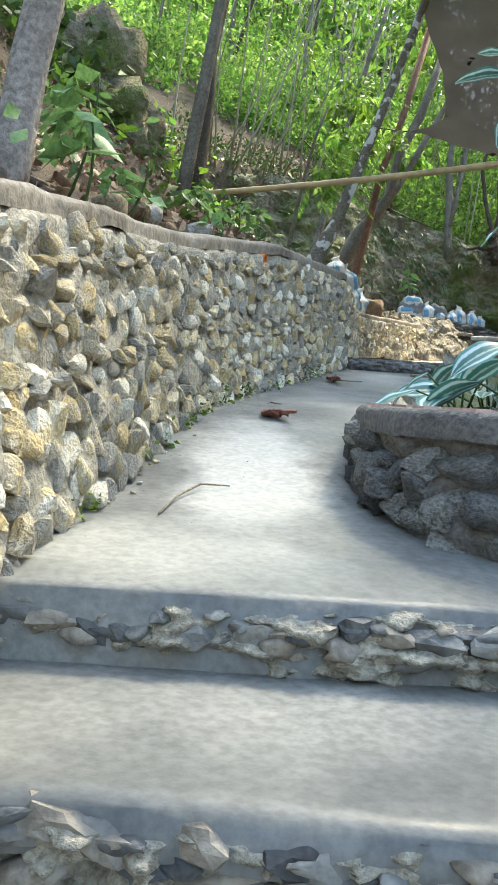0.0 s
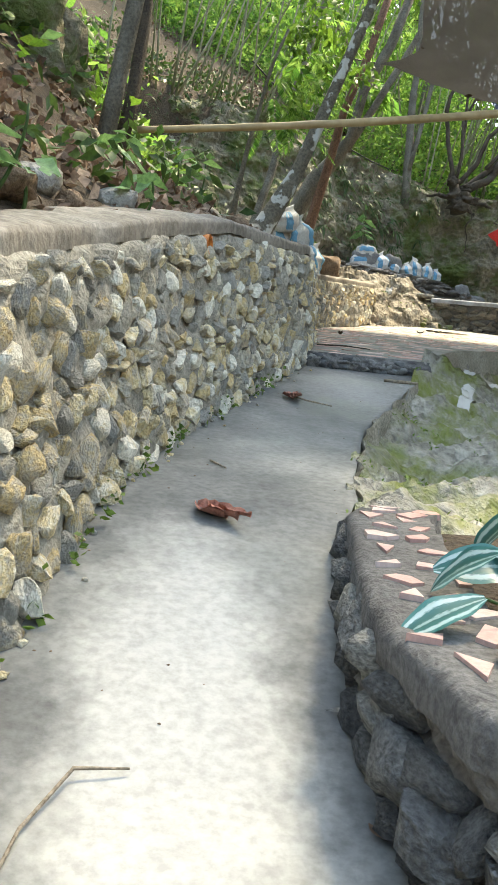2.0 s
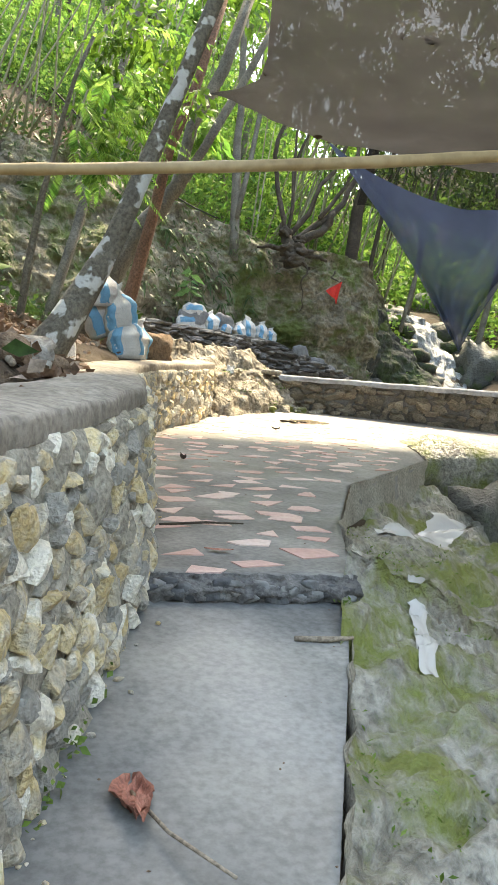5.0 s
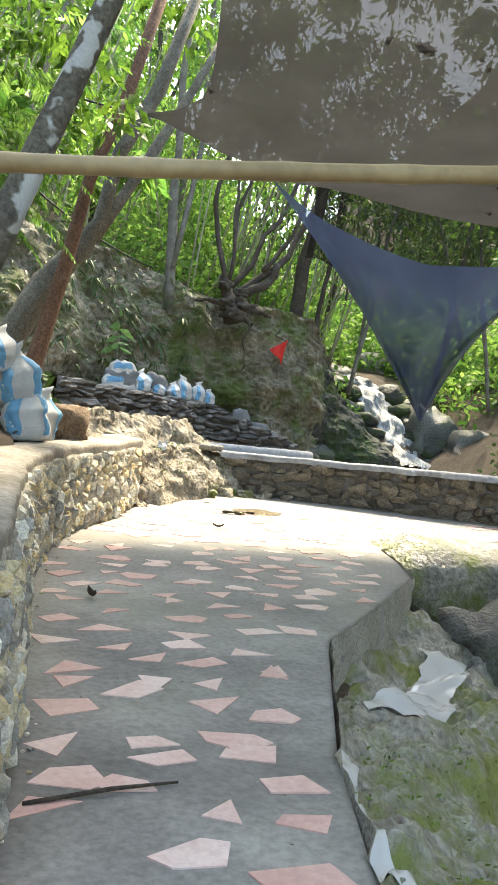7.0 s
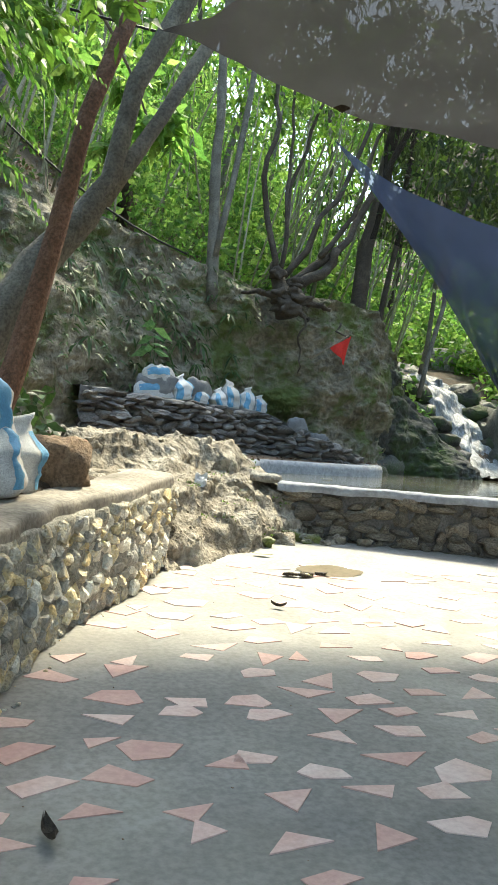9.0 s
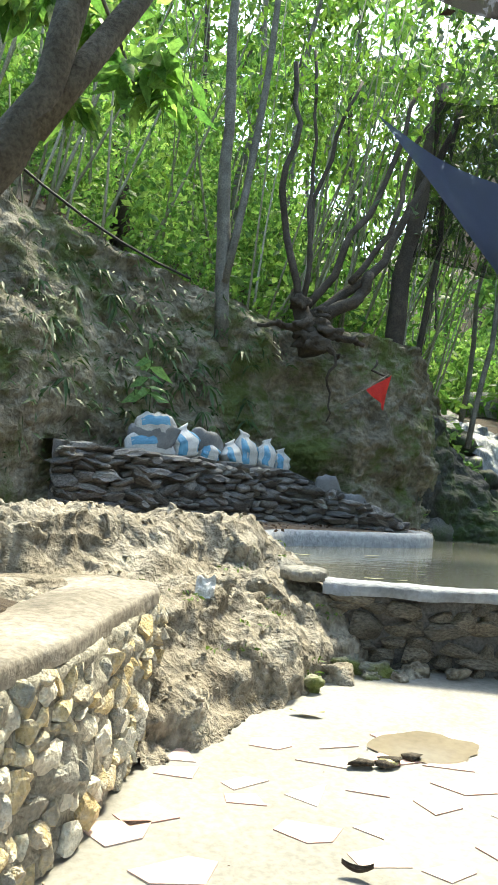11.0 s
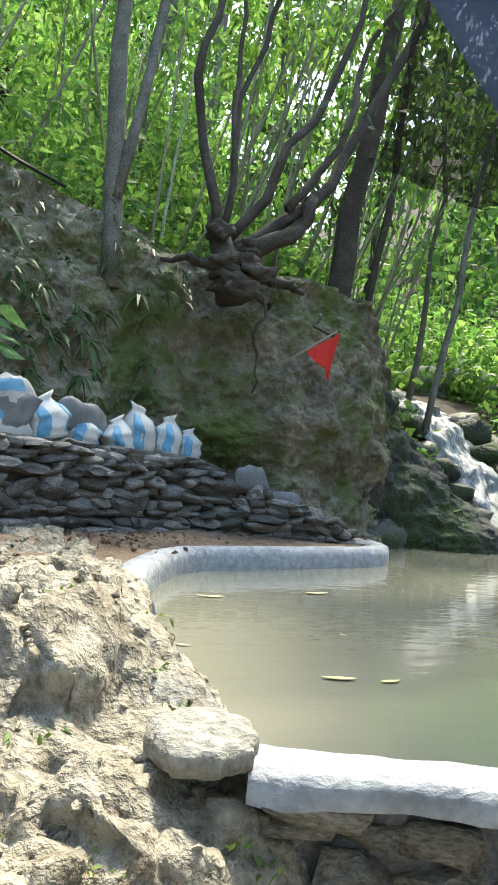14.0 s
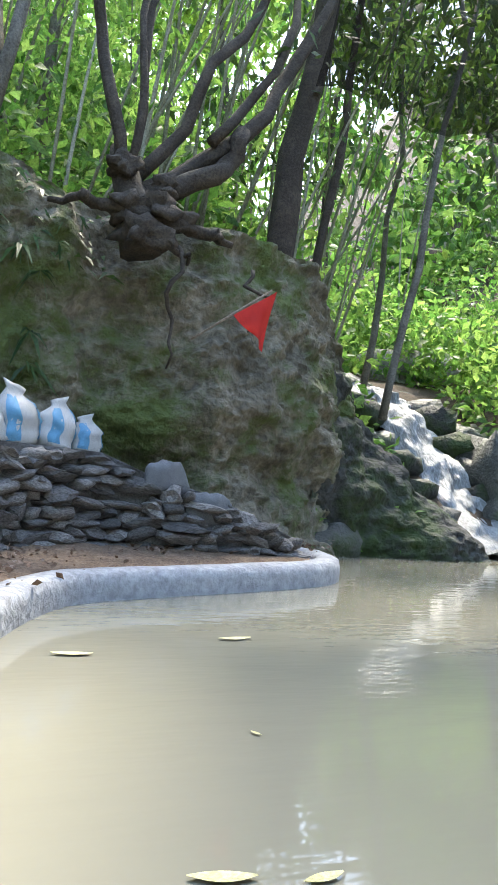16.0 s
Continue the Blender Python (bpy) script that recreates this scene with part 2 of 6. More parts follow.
M["tarp"] = surf("tarp", [(0.034, 0.034, 0.038), (0.056, 0.056, 0.06), (0.09, 0.09, 0.095)], 0.8, 300, 0.85, 0.2, transl=0.22, alpha=0.97)
M["net"] = surf("net", [(0.016, 0.028, 0.065), (0.034, 0.052, 0.115)], 1.5, 300, 0.6, 0.2, transl=0.3, alpha=0.9)
M["net_black"] = surf("net_black", [(0.008, 0.009, 0.012), (0.02, 0.02, 0.025)], 1.5, 300, 0.8, 0.2, alpha=0.72)
M["flag"] = surf("flag", [(0.62, 0.03, 0.025), (0.75, 0.06, 0.05)], 5, 200, 0.75, 0.2, transl=0.3)
M["sack_white"] = surf("sack_white", [(0.48, 0.48, 0.46), (0.66, 0.66, 0.64), (0.76, 0.76, 0.75)], 6, 150, 0.6, 0.5, "object", 0.2)
M["sack_blue"] = surf("sack_blue", [(0.10, 0.30, 0.50), (0.16, 0.42, 0.62)], 6, 150, 0.6, 0.4)
M["sack_dark"] = surf("sack_dark", [(0.10, 0.105, 0.11), (0.20, 0.21, 0.22), (0.34, 0.34, 0.34)], 5, 150, 0.7, 0.5)
M["plastic"] = surf("plastic", [(0.62, 0.61, 0.58), (0.74, 0.73, 0.71)], 6, 80, 0.4, 0.1)
M["orange"] = surf("orange_plastic", [(0.62, 0.17, 0.03), (0.75, 0.26, 0.06)], 8, 80, 0.5, 0.1)
M["cable"] = surf("cable", [(0.012, 0.012, 0.012), (0.03, 0.03, 0.03)], 8, 80, 0.6, 0.1)
M["wood_dry"] = surf("wood_dry", [(0.20, 0.16, 0.11), (0.34, 0.28, 0.21), (0.46, 0.41, 0.33)], 6, 60, 0.9, 0.5)
M["grass"] = surf("grass", [(0.07, 0.14, 0.02), (0.14, 0.24, 0.04), (0.22, 0.32, 0.07)], 2, 30, 0.6, 0, "island", 0.3, transl=0.3)


def water_material(name, base, rough, murk):
    m = bpy.data.materials.new(name)
    m.use_nodes = True
    nt = m.node_tree
    b = nt.nodes["Principled BSDF"]
    b.inputs["Base Color"].default_value = (*base, 1)
    b.inputs["Roughness"].default_value = rough
    b.inputs["IOR"].default_value = 1.33
    tc = nt.nodes.new("ShaderNodeTexCoord")
    mp = nt.nodes.new("ShaderNodeMapping")
    mp.inputs["Scale"].default_value = (0.7, 2.2, 1)
    mp.inputs["Rotation"].default_value = (0, 0, radians(25))
    nt.links.new(tc.outputs["Object"], mp.inputs[0])
    bp = nt.nodes.new("ShaderNodeBump")
    bp.inputs["Strength"].default_value, bp.inputs["Distance"].default_value = murk, 0.03
    nt.links.new(noise_tex(nt, mp.outputs[0], 2.2, 3.0), bp.inputs["Height"])
    nt.links.new(bp.outputs[0], b.inputs["Normal"])
    nz = noise_tex(nt, tc.outputs["Object"], 0.25, 3.0)
    nt.links.new(mixc(nt, nz, base, tuple(v * 0.8 for v in base)), b.inputs["Base Color"])
    return m


M["pool"] = water_material("pool_water", (0.222, 0.214, 0.165), 0.05, 0.16)
# The near-white base stands in for sky mirrored on thin water.
M["puddle"] = water_material("water_sky_sheen", (0.55, 0.55, 0.52), 0.10, 0.2)


def foam_material():
    m = surf("white_water", [(0.05, 0.052, 0.048), (0.20, 0.21, 0.21), (0.40, 0.42, 0.43), (0.66, 0.68, 0.70)], 1, 9, 0.35, 0.8, dist=0.05)
    nt = m.node_tree
    mp = nt.nodes.new("ShaderNodeMapping")
    mp.inputs["Scale"].default_value = (7, 1.6, 1.6)
    tc = [n for n in nt.nodes if n.type == "TEX_COORD"][0]
    nt.links.new(tc.outputs["Object"], mp.inputs[0])
    for n in nt.nodes:
        if n.type == "TEX_NOISE":
            nt.links.new(mp.outputs[0], n.inputs["Vector"])
    return m


M["foam"] = foam_material()


def striped_leaf():
    """Blue-green blade with pale feathered bands on both sides of the midrib."""
    m = bpy.data.materials.new("striped_leaf")
    m.use_nodes = True
    nt = m.node_tree
    b = nt.nodes["Principled BSDF"]
    uv = nt.nodes.new("ShaderNodeUVMap")
    sep = nt.nodes.new("ShaderNodeSeparateXYZ")
    nt.links.new(uv.outputs[0], sep.inputs[0])
    nz = noise_tex(nt, uv.outputs[0], 14.0, 3.0)
    ab = nt.nodes.new("ShaderNodeMath")
    ab.operation = "MULTIPLY_ADD"
    ab.inputs[1].default_value = 0.30
    nt.links.new(nz, ab.inputs[0])
    nt.links.new(sep.outputs[0], ab.inputs[2])
    band = ramp(nt, ab.outputs[0], [(0.0, (0.04, 0.16, 0.14)), (0.20, (0.30, 0.45, 0.42)), (0.26, (0.03, 0.13, 0.11)), (0.58, (0.03, 0.15, 0.14)), (0.68, (0.42, 0.58, 0.58)), (0.86, (0.40, 0.56, 0.55)), (0.94, (0.03, 0.17, 0.16))])
    nt.links.new(band, b.inputs["Base Color"])
    b.inputs["Roughness"].default_value = 0.35
    tr = nt.nodes.new("ShaderNodeBsdfTranslucent")
    nt.links.new(band, tr.inputs[0])
    mx = nt.nodes.new("ShaderNodeMixShader")
    mx.inputs[0].default_value = 0.2
    nt.links.new(b.outputs[0], mx.inputs[1])
    nt.links.new(tr.outputs[0], mx.inputs[2])
    nt.links.new(mx.outputs[0], nt.nodes["Material Output"].inputs[0])
    return m


M["striped"] = striped_leaf()

# ---- mesh helpers ----
rng = np.random.default_rng(4)


def fbm(p, octaves=4):
    return noise.fractal(Vector(p), 1.0, 2.0, octaves)


def mesh(name, verts, faces, material, smooth=True):
    me = bpy.data.meshes.new(name)
    me.from_pydata([tuple(v) for v in verts], [], [tuple(f) for f in faces])
    me.materials.append(M[material])
    if smooth:
        me.shade_smooth()
    return me


def thing(name, verts, faces, material, label="", category="", kind="", group="", smooth=True):
    return tagged(new(name, mesh(name, verts, faces, material, smooth)), label, category, group, kind)


def part(name, verts, faces, material, parent, label="", smooth=True):
    ob = new(name, mesh(name, verts, faces, material, smooth))
    ob.parent = parent
    return tagged(ob, label) if label else ob


def base(name, m, label, category, group="", kind=""):
    ob = new(name)
    ob.matrix_world = m
    ob.empty_display_size = 0.1
    return tagged(ob, label, category, group, kind)


def grid(nu, nv, f, close_u=False):
    """Vertices f(u, v) for u, v in 0..1, and quads."""
    vs = [f(i / (nu if close_u else nu - 1), j / (nv - 1)) for j in range(nv) for i in range(nu)]
    fs = []
    for j in range(nv - 1):
        for i in range(nu if close_u else nu - 1):
            a, b2 = j * nu + i, j * nu + (i + 1) % nu
            fs.append((a, b2, b2 + nu, a + nu))
    return vs, fs


class Lot:
    """Gathers pieces of one mesh."""

    def __init__(self):
        self.v, self.f = [], []

    def add(self, vs, fs, m=None):
        n = len(self.v)
        self.v += [tuple(m @ Vector(p)) for p in vs] if m is not None else [tuple(p) for p in vs]
        self.f += [tuple(i + n for i in f) for f in fs]
        return self


def tube(points, radii, n=8, wobble=0.0, seed=0):
    """A closed, tapered tube along points."""
    pts = [Vector(p) for p in points]
    vs, fs = [], []
    side = Vector((1, 0, 0))
    for k, p in enumerate(pts):
        d = (pts[min(k + 1, len(pts) - 1)] - pts[max(k - 1, 0)]).normalized()
        side = (side - d * side.dot(d))
        side = side.normalized() if side.length > 1e-4 else d.orthogonal().normalized()
        up = d.cross(side)
        for i in range(n):
            a = 2 * math.pi * i / n
            r = radii[k] * (1 + wobble * fbm((seed + i * 0.7, k * 0.6, seed), 2))
            vs.append(p + side * (r * math.cos(a)) + up * (r * math.sin(a)))
    for k in range(len(pts) - 1):
        for i in range(n):
            fs.append((k * n + i, k * n + (i + 1) % n, (k + 1) * n + (i + 1) % n, (k + 1) * n + i))
    fs.append(tuple(range(n - 1, -1, -1)))
    fs.append(tuple((len(pts) - 1) * n + i for i in range(n)))
    return vs, fs


def bend(p0, p1, sag=(0, 0, 0), n=8, jitter=0.0, seed=0):
    """Points from p0 to p1, bowed by sag in the middle and slightly crooked."""
    out = []
    for i in range(n):
        s = i / (n - 1)
        p = Vector(p0).lerp(Vector(p1), s) + Vector(sag) * (4 * s * (1 - s))
        if jitter:
            p += Vector((fbm((s * 3, seed, 0.3), 3), fbm((s * 3, seed, 7.3), 3), 0)) * jitter * min(1, s * 4)
        out.append(p)
    return out


def taper(r0, r1, n=8):
    return [r0 + (r1 - r0) * (i / (n - 1)) ** 0.8 for i in range(n)]


ICO = {}
for sub in (1, 2, 3):
    bm = bmesh.new()
    bmesh.ops.create_icosphere(bm, subdivisions=sub, radius=1.0)
    ICO[sub] = ([v.co.copy() for v in bm.verts], [tuple(v.index for v in f.verts) for f in bm.faces])
    bm.free()


def rock(seed, sub=2, rough=0.35, size=(1, 1, 1), chip=0):
    vs, fs = ICO[sub]
    out = []
    r3 = random.Random(int(seed * 10))
    cuts = [(Vector((r3.gauss(0, 1), r3.gauss(0, 1), r3.gauss(0, 1))).normalized(), 0.42 + 0.38 * r3.random()) for _ in range(chip)]
    for v in vs:
        k = 1 + rough * fbm(v * 1.1 + Vector((seed * 3.7, seed * 1.3, seed)), 3) + 0.4 * rough * fbm(v * 3.1 + Vector((seed, seed * 2.1, 4)), 4)
        w = Vector((max(-0.82, min(0.82, v.x)), max(-0.82, min(0.82, v.y)), max(-0.8, min(0.8, v.z)))) * k
        for n, d in cuts:
            w -= n * max(0.0, w.dot(n) - d)
        out.append(Vector((w.x * size[0], w.y * size[1], w.z * size[2])))
    return out, fs


def scatter(name, centres, normals, sizes, widths, material, droop=0.35, fold=0.25):
    """Many leaves in one mesh, each of four triangles folded along its midrib."""
    c, d = np.asarray(centres, float), np.asarray(normals, float)
    n = len(c)
    d /= np.linalg.norm(d, axis=1)[:, None] + 1e-9
    r = rng.normal(size=(n, 3))
    s = np.cross(d, r)
    s /= np.linalg.norm(s, axis=1)[:, None] + 1e-9
    up = np.cross(s, d)
    L, W = np.asarray(sizes)[:, None], np.asarray(widths)[:, None]
    dr = np.array([0, 0, -1.0]) * droop
    v = np.stack([c, c + d * L * 0.45 + s * W + up * W * fold + dr * L * 0.2, c + d * L * 0.5 + dr * L * 0.22, c + d * L * 0.45 - s * W + up * W * fold + dr * L * 0.2, c + d * L + dr * L * 0.8], 1).reshape(-1, 3)
    tri = np.array([[0, 2, 1], [0, 3, 2], [1, 2, 4], [2, 3, 4]])
    f = (np.arange(n)[:, None, None] * 5 + tri[None]).reshape(-1, 3)
    me = bpy.data.meshes.new(name)
    me.vertices.add(len(v))
    me.vertices.foreach_set("co", v.ravel())
    me.loops.add(f.size)
    me.loops.foreach_set("vertex_index", f.ravel().astype(np.int32))
    me.polygons.add(len(f))
    me.polygons.foreach_set("loop_start", np.arange(0, f.size, 3, dtype=np.int32))
    me.materials.append(M[material])
    me.update(calc_edges=True)
    return me


def cloud(n, centre, radius, hang=0.2):
    """Leaf places and headings in an uneven ball of twigs."""
    k = max(3, n // 40)
    tw = rng.normal(size=(k, 3)) * np.array(radius) * 0.5 + np.array(centre)
    i = rng.integers(0, k, n)
    p = tw[i] + rng.normal(size=(n, 3)) * np.array(radius) * 0.16
    d = rng.normal(size=(n, 3)) + np.array([0, 0, -hang])
    return p, d


# ---- the plan ----
WALL_Y = [-7.0, 2.2, 3.37, 4.25, 5.07, 6.13, 7.11, 8.1, 9.1, 11.0, 13.2, 14.3, 15.3, 16.27, 17.4]
WALL_X = [-1.1, -0.70, -0.56, -0.43, -0.316, -0.09, 0.25, 0.60, 0.95, 1.25, 1.52, 1.77, 2.14, 2.75, 3.28]


def wall_x(y):
    return float(np.interp(y, WALL_Y, WALL_X))


def batter(y):
    """How far the retaining wall leans back, for each metre of height."""
    return float(np.interp(y, [5.0, 8.0, 14.0], [0.15, 0.075, 0.10]))


def cap_z(y):
    return float(np.interp(y, [-7, 2, 2.55, 3.7, 4.5, 5.2, 6, 7.1, 8.2, 9, 11, 14.5, 17.7], [1.35, 1.57, 1.67, 1.83, 1.92, 2.02, 2.16, 2.33, 2.38, 2.43, 2.48, 2.62, 2.79]))


def ramp_z(y):
    return float(np.interp(y, [2.2, 3.4, 4.25, 5.07, 6.1, 7.1, 8.1, 9.15], [0.53, 0.66, 0.84, 0.98, 1.07, 1.19, 1.33, 1.44]))


def terrace_z(y):
    return float(np.interp(y, [9.1, 12.5, 16.0, 17.9, 19.5], [1.56, 1.72, 1.93, 2.10, 2.2]))


def path_right(y):
    return float(np.interp(y, [2.0, 3.2, 4.7, 5.6, 6.8, 8.4, 9.15], [1.6, 0.9, 0.66, 0.76, 1.04, 1.72, 2.02]))


def terrace_right(y):
    return float(np.interp(y, [9.1, 10.4, 12.0, 13.0, 13.9, 14.6, 15.2, 16.2, 17.0, 19.0], [2.02, 2.46, 3.18, 4.1, 4.9, 5.15, 5.3, 7.6, 8.6, 9.0]))


def cliff_foot(x):
    return float(np.interp(x, [-8, -3, 1.5, 3.3, 5.0, 6.8, 8.2, 9.8, 11.0, 12.0, 13.0], [19.0, 20.0, 22.3, 24.2, 25.7, 26.7, 26.35, 27.2, 28.2, 30.0, 33.0]))


def cliff_brow(x):
    return float(np.interp(x, [-8, -3, 0, 3, 5.4, 6.9, 8.5, 9.7, 11.0, 12.0, 13.0], [7.5, 7.3, 7.1, 6.85, 6.5, 6.25, 6.15, 6.15, 5.3, 4.3, 4.2]))


def ground_z(x, y):
    if y < 9.1:
        mid = ramp_z(y) if y > 2.2 else 0.53 + (y - 2.2) * 0.26
    else:
        mid = terrace_z(min(y, 18.5))
    low = max(mid, -2.0) - 0.35
    xl = wall_x(y) if y < 17.4 else 3.28 + 0.1 * (y - 17.4)
    # hill on the near side
    d = xl - 0.42 - x
    hill = cap_z(min(y, 17.7)) - 0.06 + 0.42 * min(max(d, 0), 1.3) + 0.95 * min(max(d - 1.3, 0), 9) + 0.4 * max(d - 10.3, 0)
    if y > 13:
        k = min(1, (y - 13) / 4)
        hill = hill * (1 - k) + k * (2.72 + 0.12 * min(max(d, 0), 3) + 0.75 * max(d - 3, 0))
    foot = cliff_foot(x)
    if y > 17.4 and x < 9.5:
        ter = 2.95
        if y > foot + 0.6:
            s = y - foot - 0.6
            ter = min(cliff_brow(x), 3.2 + 3.5 * s) if s < 2.0 else cliff_brow(x) + 0.6 * min(s - 2.0, 40) + 0.1 * max(0, s - 42)
        hill = max(ter, hill if x < 2 else ter)
    # valley of the stream
    if x > xl:
        xr = path_right(y) if y < 9.15 else terrace_right(y)
        if y < 17.2:
            e = x - xr
            low = low if e < 0.1 else max(low - 0.5 - 0.36 * (e - 0.1), -0.3)
            if x > 8:
                low = max(low, 0.3 + 0.55 * (x - 9.0))
        else:
            low = 1.9
            s = y - foot - 0.6
            if s > 0 and x < 12.2:
                low = min(cliff_brow(x), 2.2 + 3.5 * s) if s < 1.6 else cliff_brow(x) + 0.6 * min(s - 1.6, 40)
            elif y > 28:
                low = 2.4 + 0.72 * min(y - 28, 4) + 0.26 * max(0, y - 32)
            if x > 13.2:
                low = max(low, 2.4 + 0.8 * (x - 13.6))
        z = low
        if d > 0 or (y > 17.4 and x < 5.0 - 0.02 * (y - 17.4)):
            z = max(hill, low) if y <= 17.4 else hill
    else:
        z = hill if d > 0 else low
    if 2.2 < x < 5.3 and 17.0 < y < 25.2:
        z = 1.9
    far = max(0, abs(x - 3) - 30) + max(0, -12 - y)
    return z + 0.25 * far + 0.10 * fbm((x * 0.7, y * 0.7, 1.0), 4) * (1 if d > 0.2 or y > 27 else 0.2)


def spaced(a, b, lo, hi, fine, coarse):
    out, v = [], a
    while v < b:
        out.append(v)
        v += fine if lo <= v < hi else coarse
    return out + [b]


# ---- ground ----
gx, gy = spaced(-60, 70, -6, 15, 0.25, 2.5), spaced(-40, 110, -2, 34, 0.25, 2.5)
gv = [(x, y, ground_z(x, y)) for y in gy for x in gx]
gf = [(j * len(gx) + i, j * len(gx) + i + 1, (j + 1) * len(gx) + i + 1, (j + 1) * len(gx) + i) for j in range(len(gy) - 1) for i in range(len(gx) - 1)]
thing("ground", gv, gf, "earth", "brown forest soil with dead leaves and moss", "ground", "structure")

# ---- cliff ----
def cliff_pt(u, v):
    x = -8 + 21 * u
    y0, zt = cliff_foot(x), cliff_brow(x)
    zb = 2.3
    lean = 0.6 if x > 6 else 0.6 + 0.2 * (6 - x)
    y = y0 + lean * v ** 1.4
    hang = 0.35 * math.exp(-((v - 0.30) / 0.10) ** 2) * (1 if x > 6.5 else 0.3)
    y += hang
    z = zb + (zt - zb) * v
    n = fbm((x * 0.6, z * 0.6, 3.0), 5) * 0.32 + 0.17 * fbm((x * 1.9, z * 2.3, 9.0), 6) + 0.13 * abs(fbm((x * 4.6, z * 6.0, 2.0), 5))
    return (x + 0.1 * n, y - n * 0.9 - 0.1, z + 0.06 * n)


v_, f_ = grid(420, 130, cliff_pt)
thing("cliff", v_, f_, "cliff", "dark mossy earth and rock cliff behind the pool", "cliff", "structure")

# ---- concrete path, steps and terrace ----
def sheet(y0, y1, left, right, z, nu, nv, depth=0.3, bumpy=0.006):
    """A slab with its underside and sides, that follows the plan."""
    top = [[(left(y) + (right(y) - left(y)) * i / (nu - 1), y, z(y)) for i in range(nu)] for y in np.linspace(y0, y1, nv)]
    vs = [(x, y, h + bumpy * fbm((x * 1.5, y * 1.5, 4.0), 3)) for row in top for x, y, h in row]
    fs = [(j * nu + i, j * nu + i + 1, (j + 1) * nu + i + 1, (j + 1) * nu + i) for j in range(nv - 1) for i in range(nu - 1)]
    ring = [i for i in range(nu)] + [j * nu + nu - 1 for j in range(1, nv)] + [(nv - 1) * nu + i for i in range(nu - 2, -1, -1)] + [j * nu for j in range(nv - 2, 0, -1)]
    n0 = len(vs)
    for k in ring:
        x, y, h = vs[k]
        w = 0.03 * fbm((x * 6, y * 6, 2.0), 3)
        vs.append((x + w, y + w, h - depth))
    for k in range(len(ring)):
        a, b2 = ring[k], ring[(k + 1) % len(ring)]
        fs.append((b2, a, n0 + k, n0 + (k + 1) % len(ring)))
    return vs, fs


STEP_Y = [2.2, 1.42, 0.66, -0.1, -0.9]
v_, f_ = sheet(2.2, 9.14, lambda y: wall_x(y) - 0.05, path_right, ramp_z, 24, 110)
thing("path", v_, f_, "concrete", "grey troweled concrete footpath with pale and damp patches", "path", "structure")
v_, f_ = sheet(9.14, 18.7, lambda y: wall_x(y) - 0.05 if y < 17.4 else 3.23, terrace_right, terrace_z, 40, 130, 0.5, 0.004)
thing("terrace", v_, f_, "concrete_dust", "pale concrete terrace set with broken tile pieces", "terrace", "structure")


def edge_y(x, y):
    return y + 0.10 * (0.1 - x) * 0.6 + 0.025 * fbm((x * 3, y, 0.5), 3)


for k, y1 in enumerate(STEP_Y):
    zt = 0.53 - 0.205 * k
    zb = zt - 0.205
    front = STEP_Y[k + 1] if k + 1 < len(STEP_Y) else -3.0
    st = base("concrete_step", pose(0, y1, zb), "grey concrete step with a rough rubble face", "step", "steps of the path", "structure")
    v_, f_ = grid(130, 24, lambda u, v: (-0.85 + 2.6 * u, edge_y(-0.85 + 2.6 * u, y1) + 0.03 - y1 - 0.05 * math.sin(v * 3.1) + 0.085 * fbm((u * 22, v * 3.5, k), 6) + (0.02 if v > 0.9 else 0), 0.205 * v - 0.01 + 0.004))
    part("riser", v_, f_, "mortar", st, "rubble-faced riser")
    if k:
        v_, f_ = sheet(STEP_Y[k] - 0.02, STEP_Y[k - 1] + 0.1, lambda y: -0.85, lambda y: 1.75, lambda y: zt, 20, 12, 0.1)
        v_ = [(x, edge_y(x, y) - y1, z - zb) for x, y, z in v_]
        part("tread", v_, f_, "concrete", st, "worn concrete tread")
    for i in range(52):
        x = -0.7 + 2.3 * (i + rng.random() * 0.7) / 52
        s = 0.025 + 0.045 * rng.random()
        v_, f_ = rock(i + k * 30, 2, 0.7, (s * 1.5, 0.035 + 0.02 * rng.random(), s * 0.75), 6)
        ob = part("stone", v_, f_, "cement" if rng.random() < 0.35 else "darkstone", st, smooth=i % 2 > 0)
        ob.location = (x, edge_y(x, y1) - y1 - 0.01, 0.06 + 0.10 * rng.random())
kerb = base("terrace_step", pose(0.93, 9.12, 1.42), "low dark rubble riser at the edge of the terrace", "step", kind="structure")
v_, f_ = grid(70, 14, lambda u, v: (1.12 * u, (0.0 if v > 0.8 else -0.035) - 0.03 * math.sin(v * 3.1) + 0.05 * fbm((u * 14, v * 3, 3), 5), 0.155 * v - 0.01))
part("riser", v_, f_, "cement_dark", kerb)
for i in range(26):
    sz = 0.03 + 0.03 * rng.random()
    v_, f_ = rock(i + 400, 2, 0.6, (sz * 1.4, 0.03, sz * 0.8), 5)
    q = part("stone", v_, f_, "darkstone", kerb)
    q.location = (0.04 + 1.04 * (i + 0.6 * rng.random()) / 26, -0.045, 0.035 + 0.075 * rng.random())

# ---- stone retaining walls ----
STONE = {}


def stone_set(material, n=14, sub=1, rough=0.55, chip=4):
    out = []
    for i in range(n):
        v, f = rock(i * 2.3 + len(material), sub, rough, chip=chip)
        out.append(mesh("stone", v, f, material, smooth=i % 3 == 0))
    return out


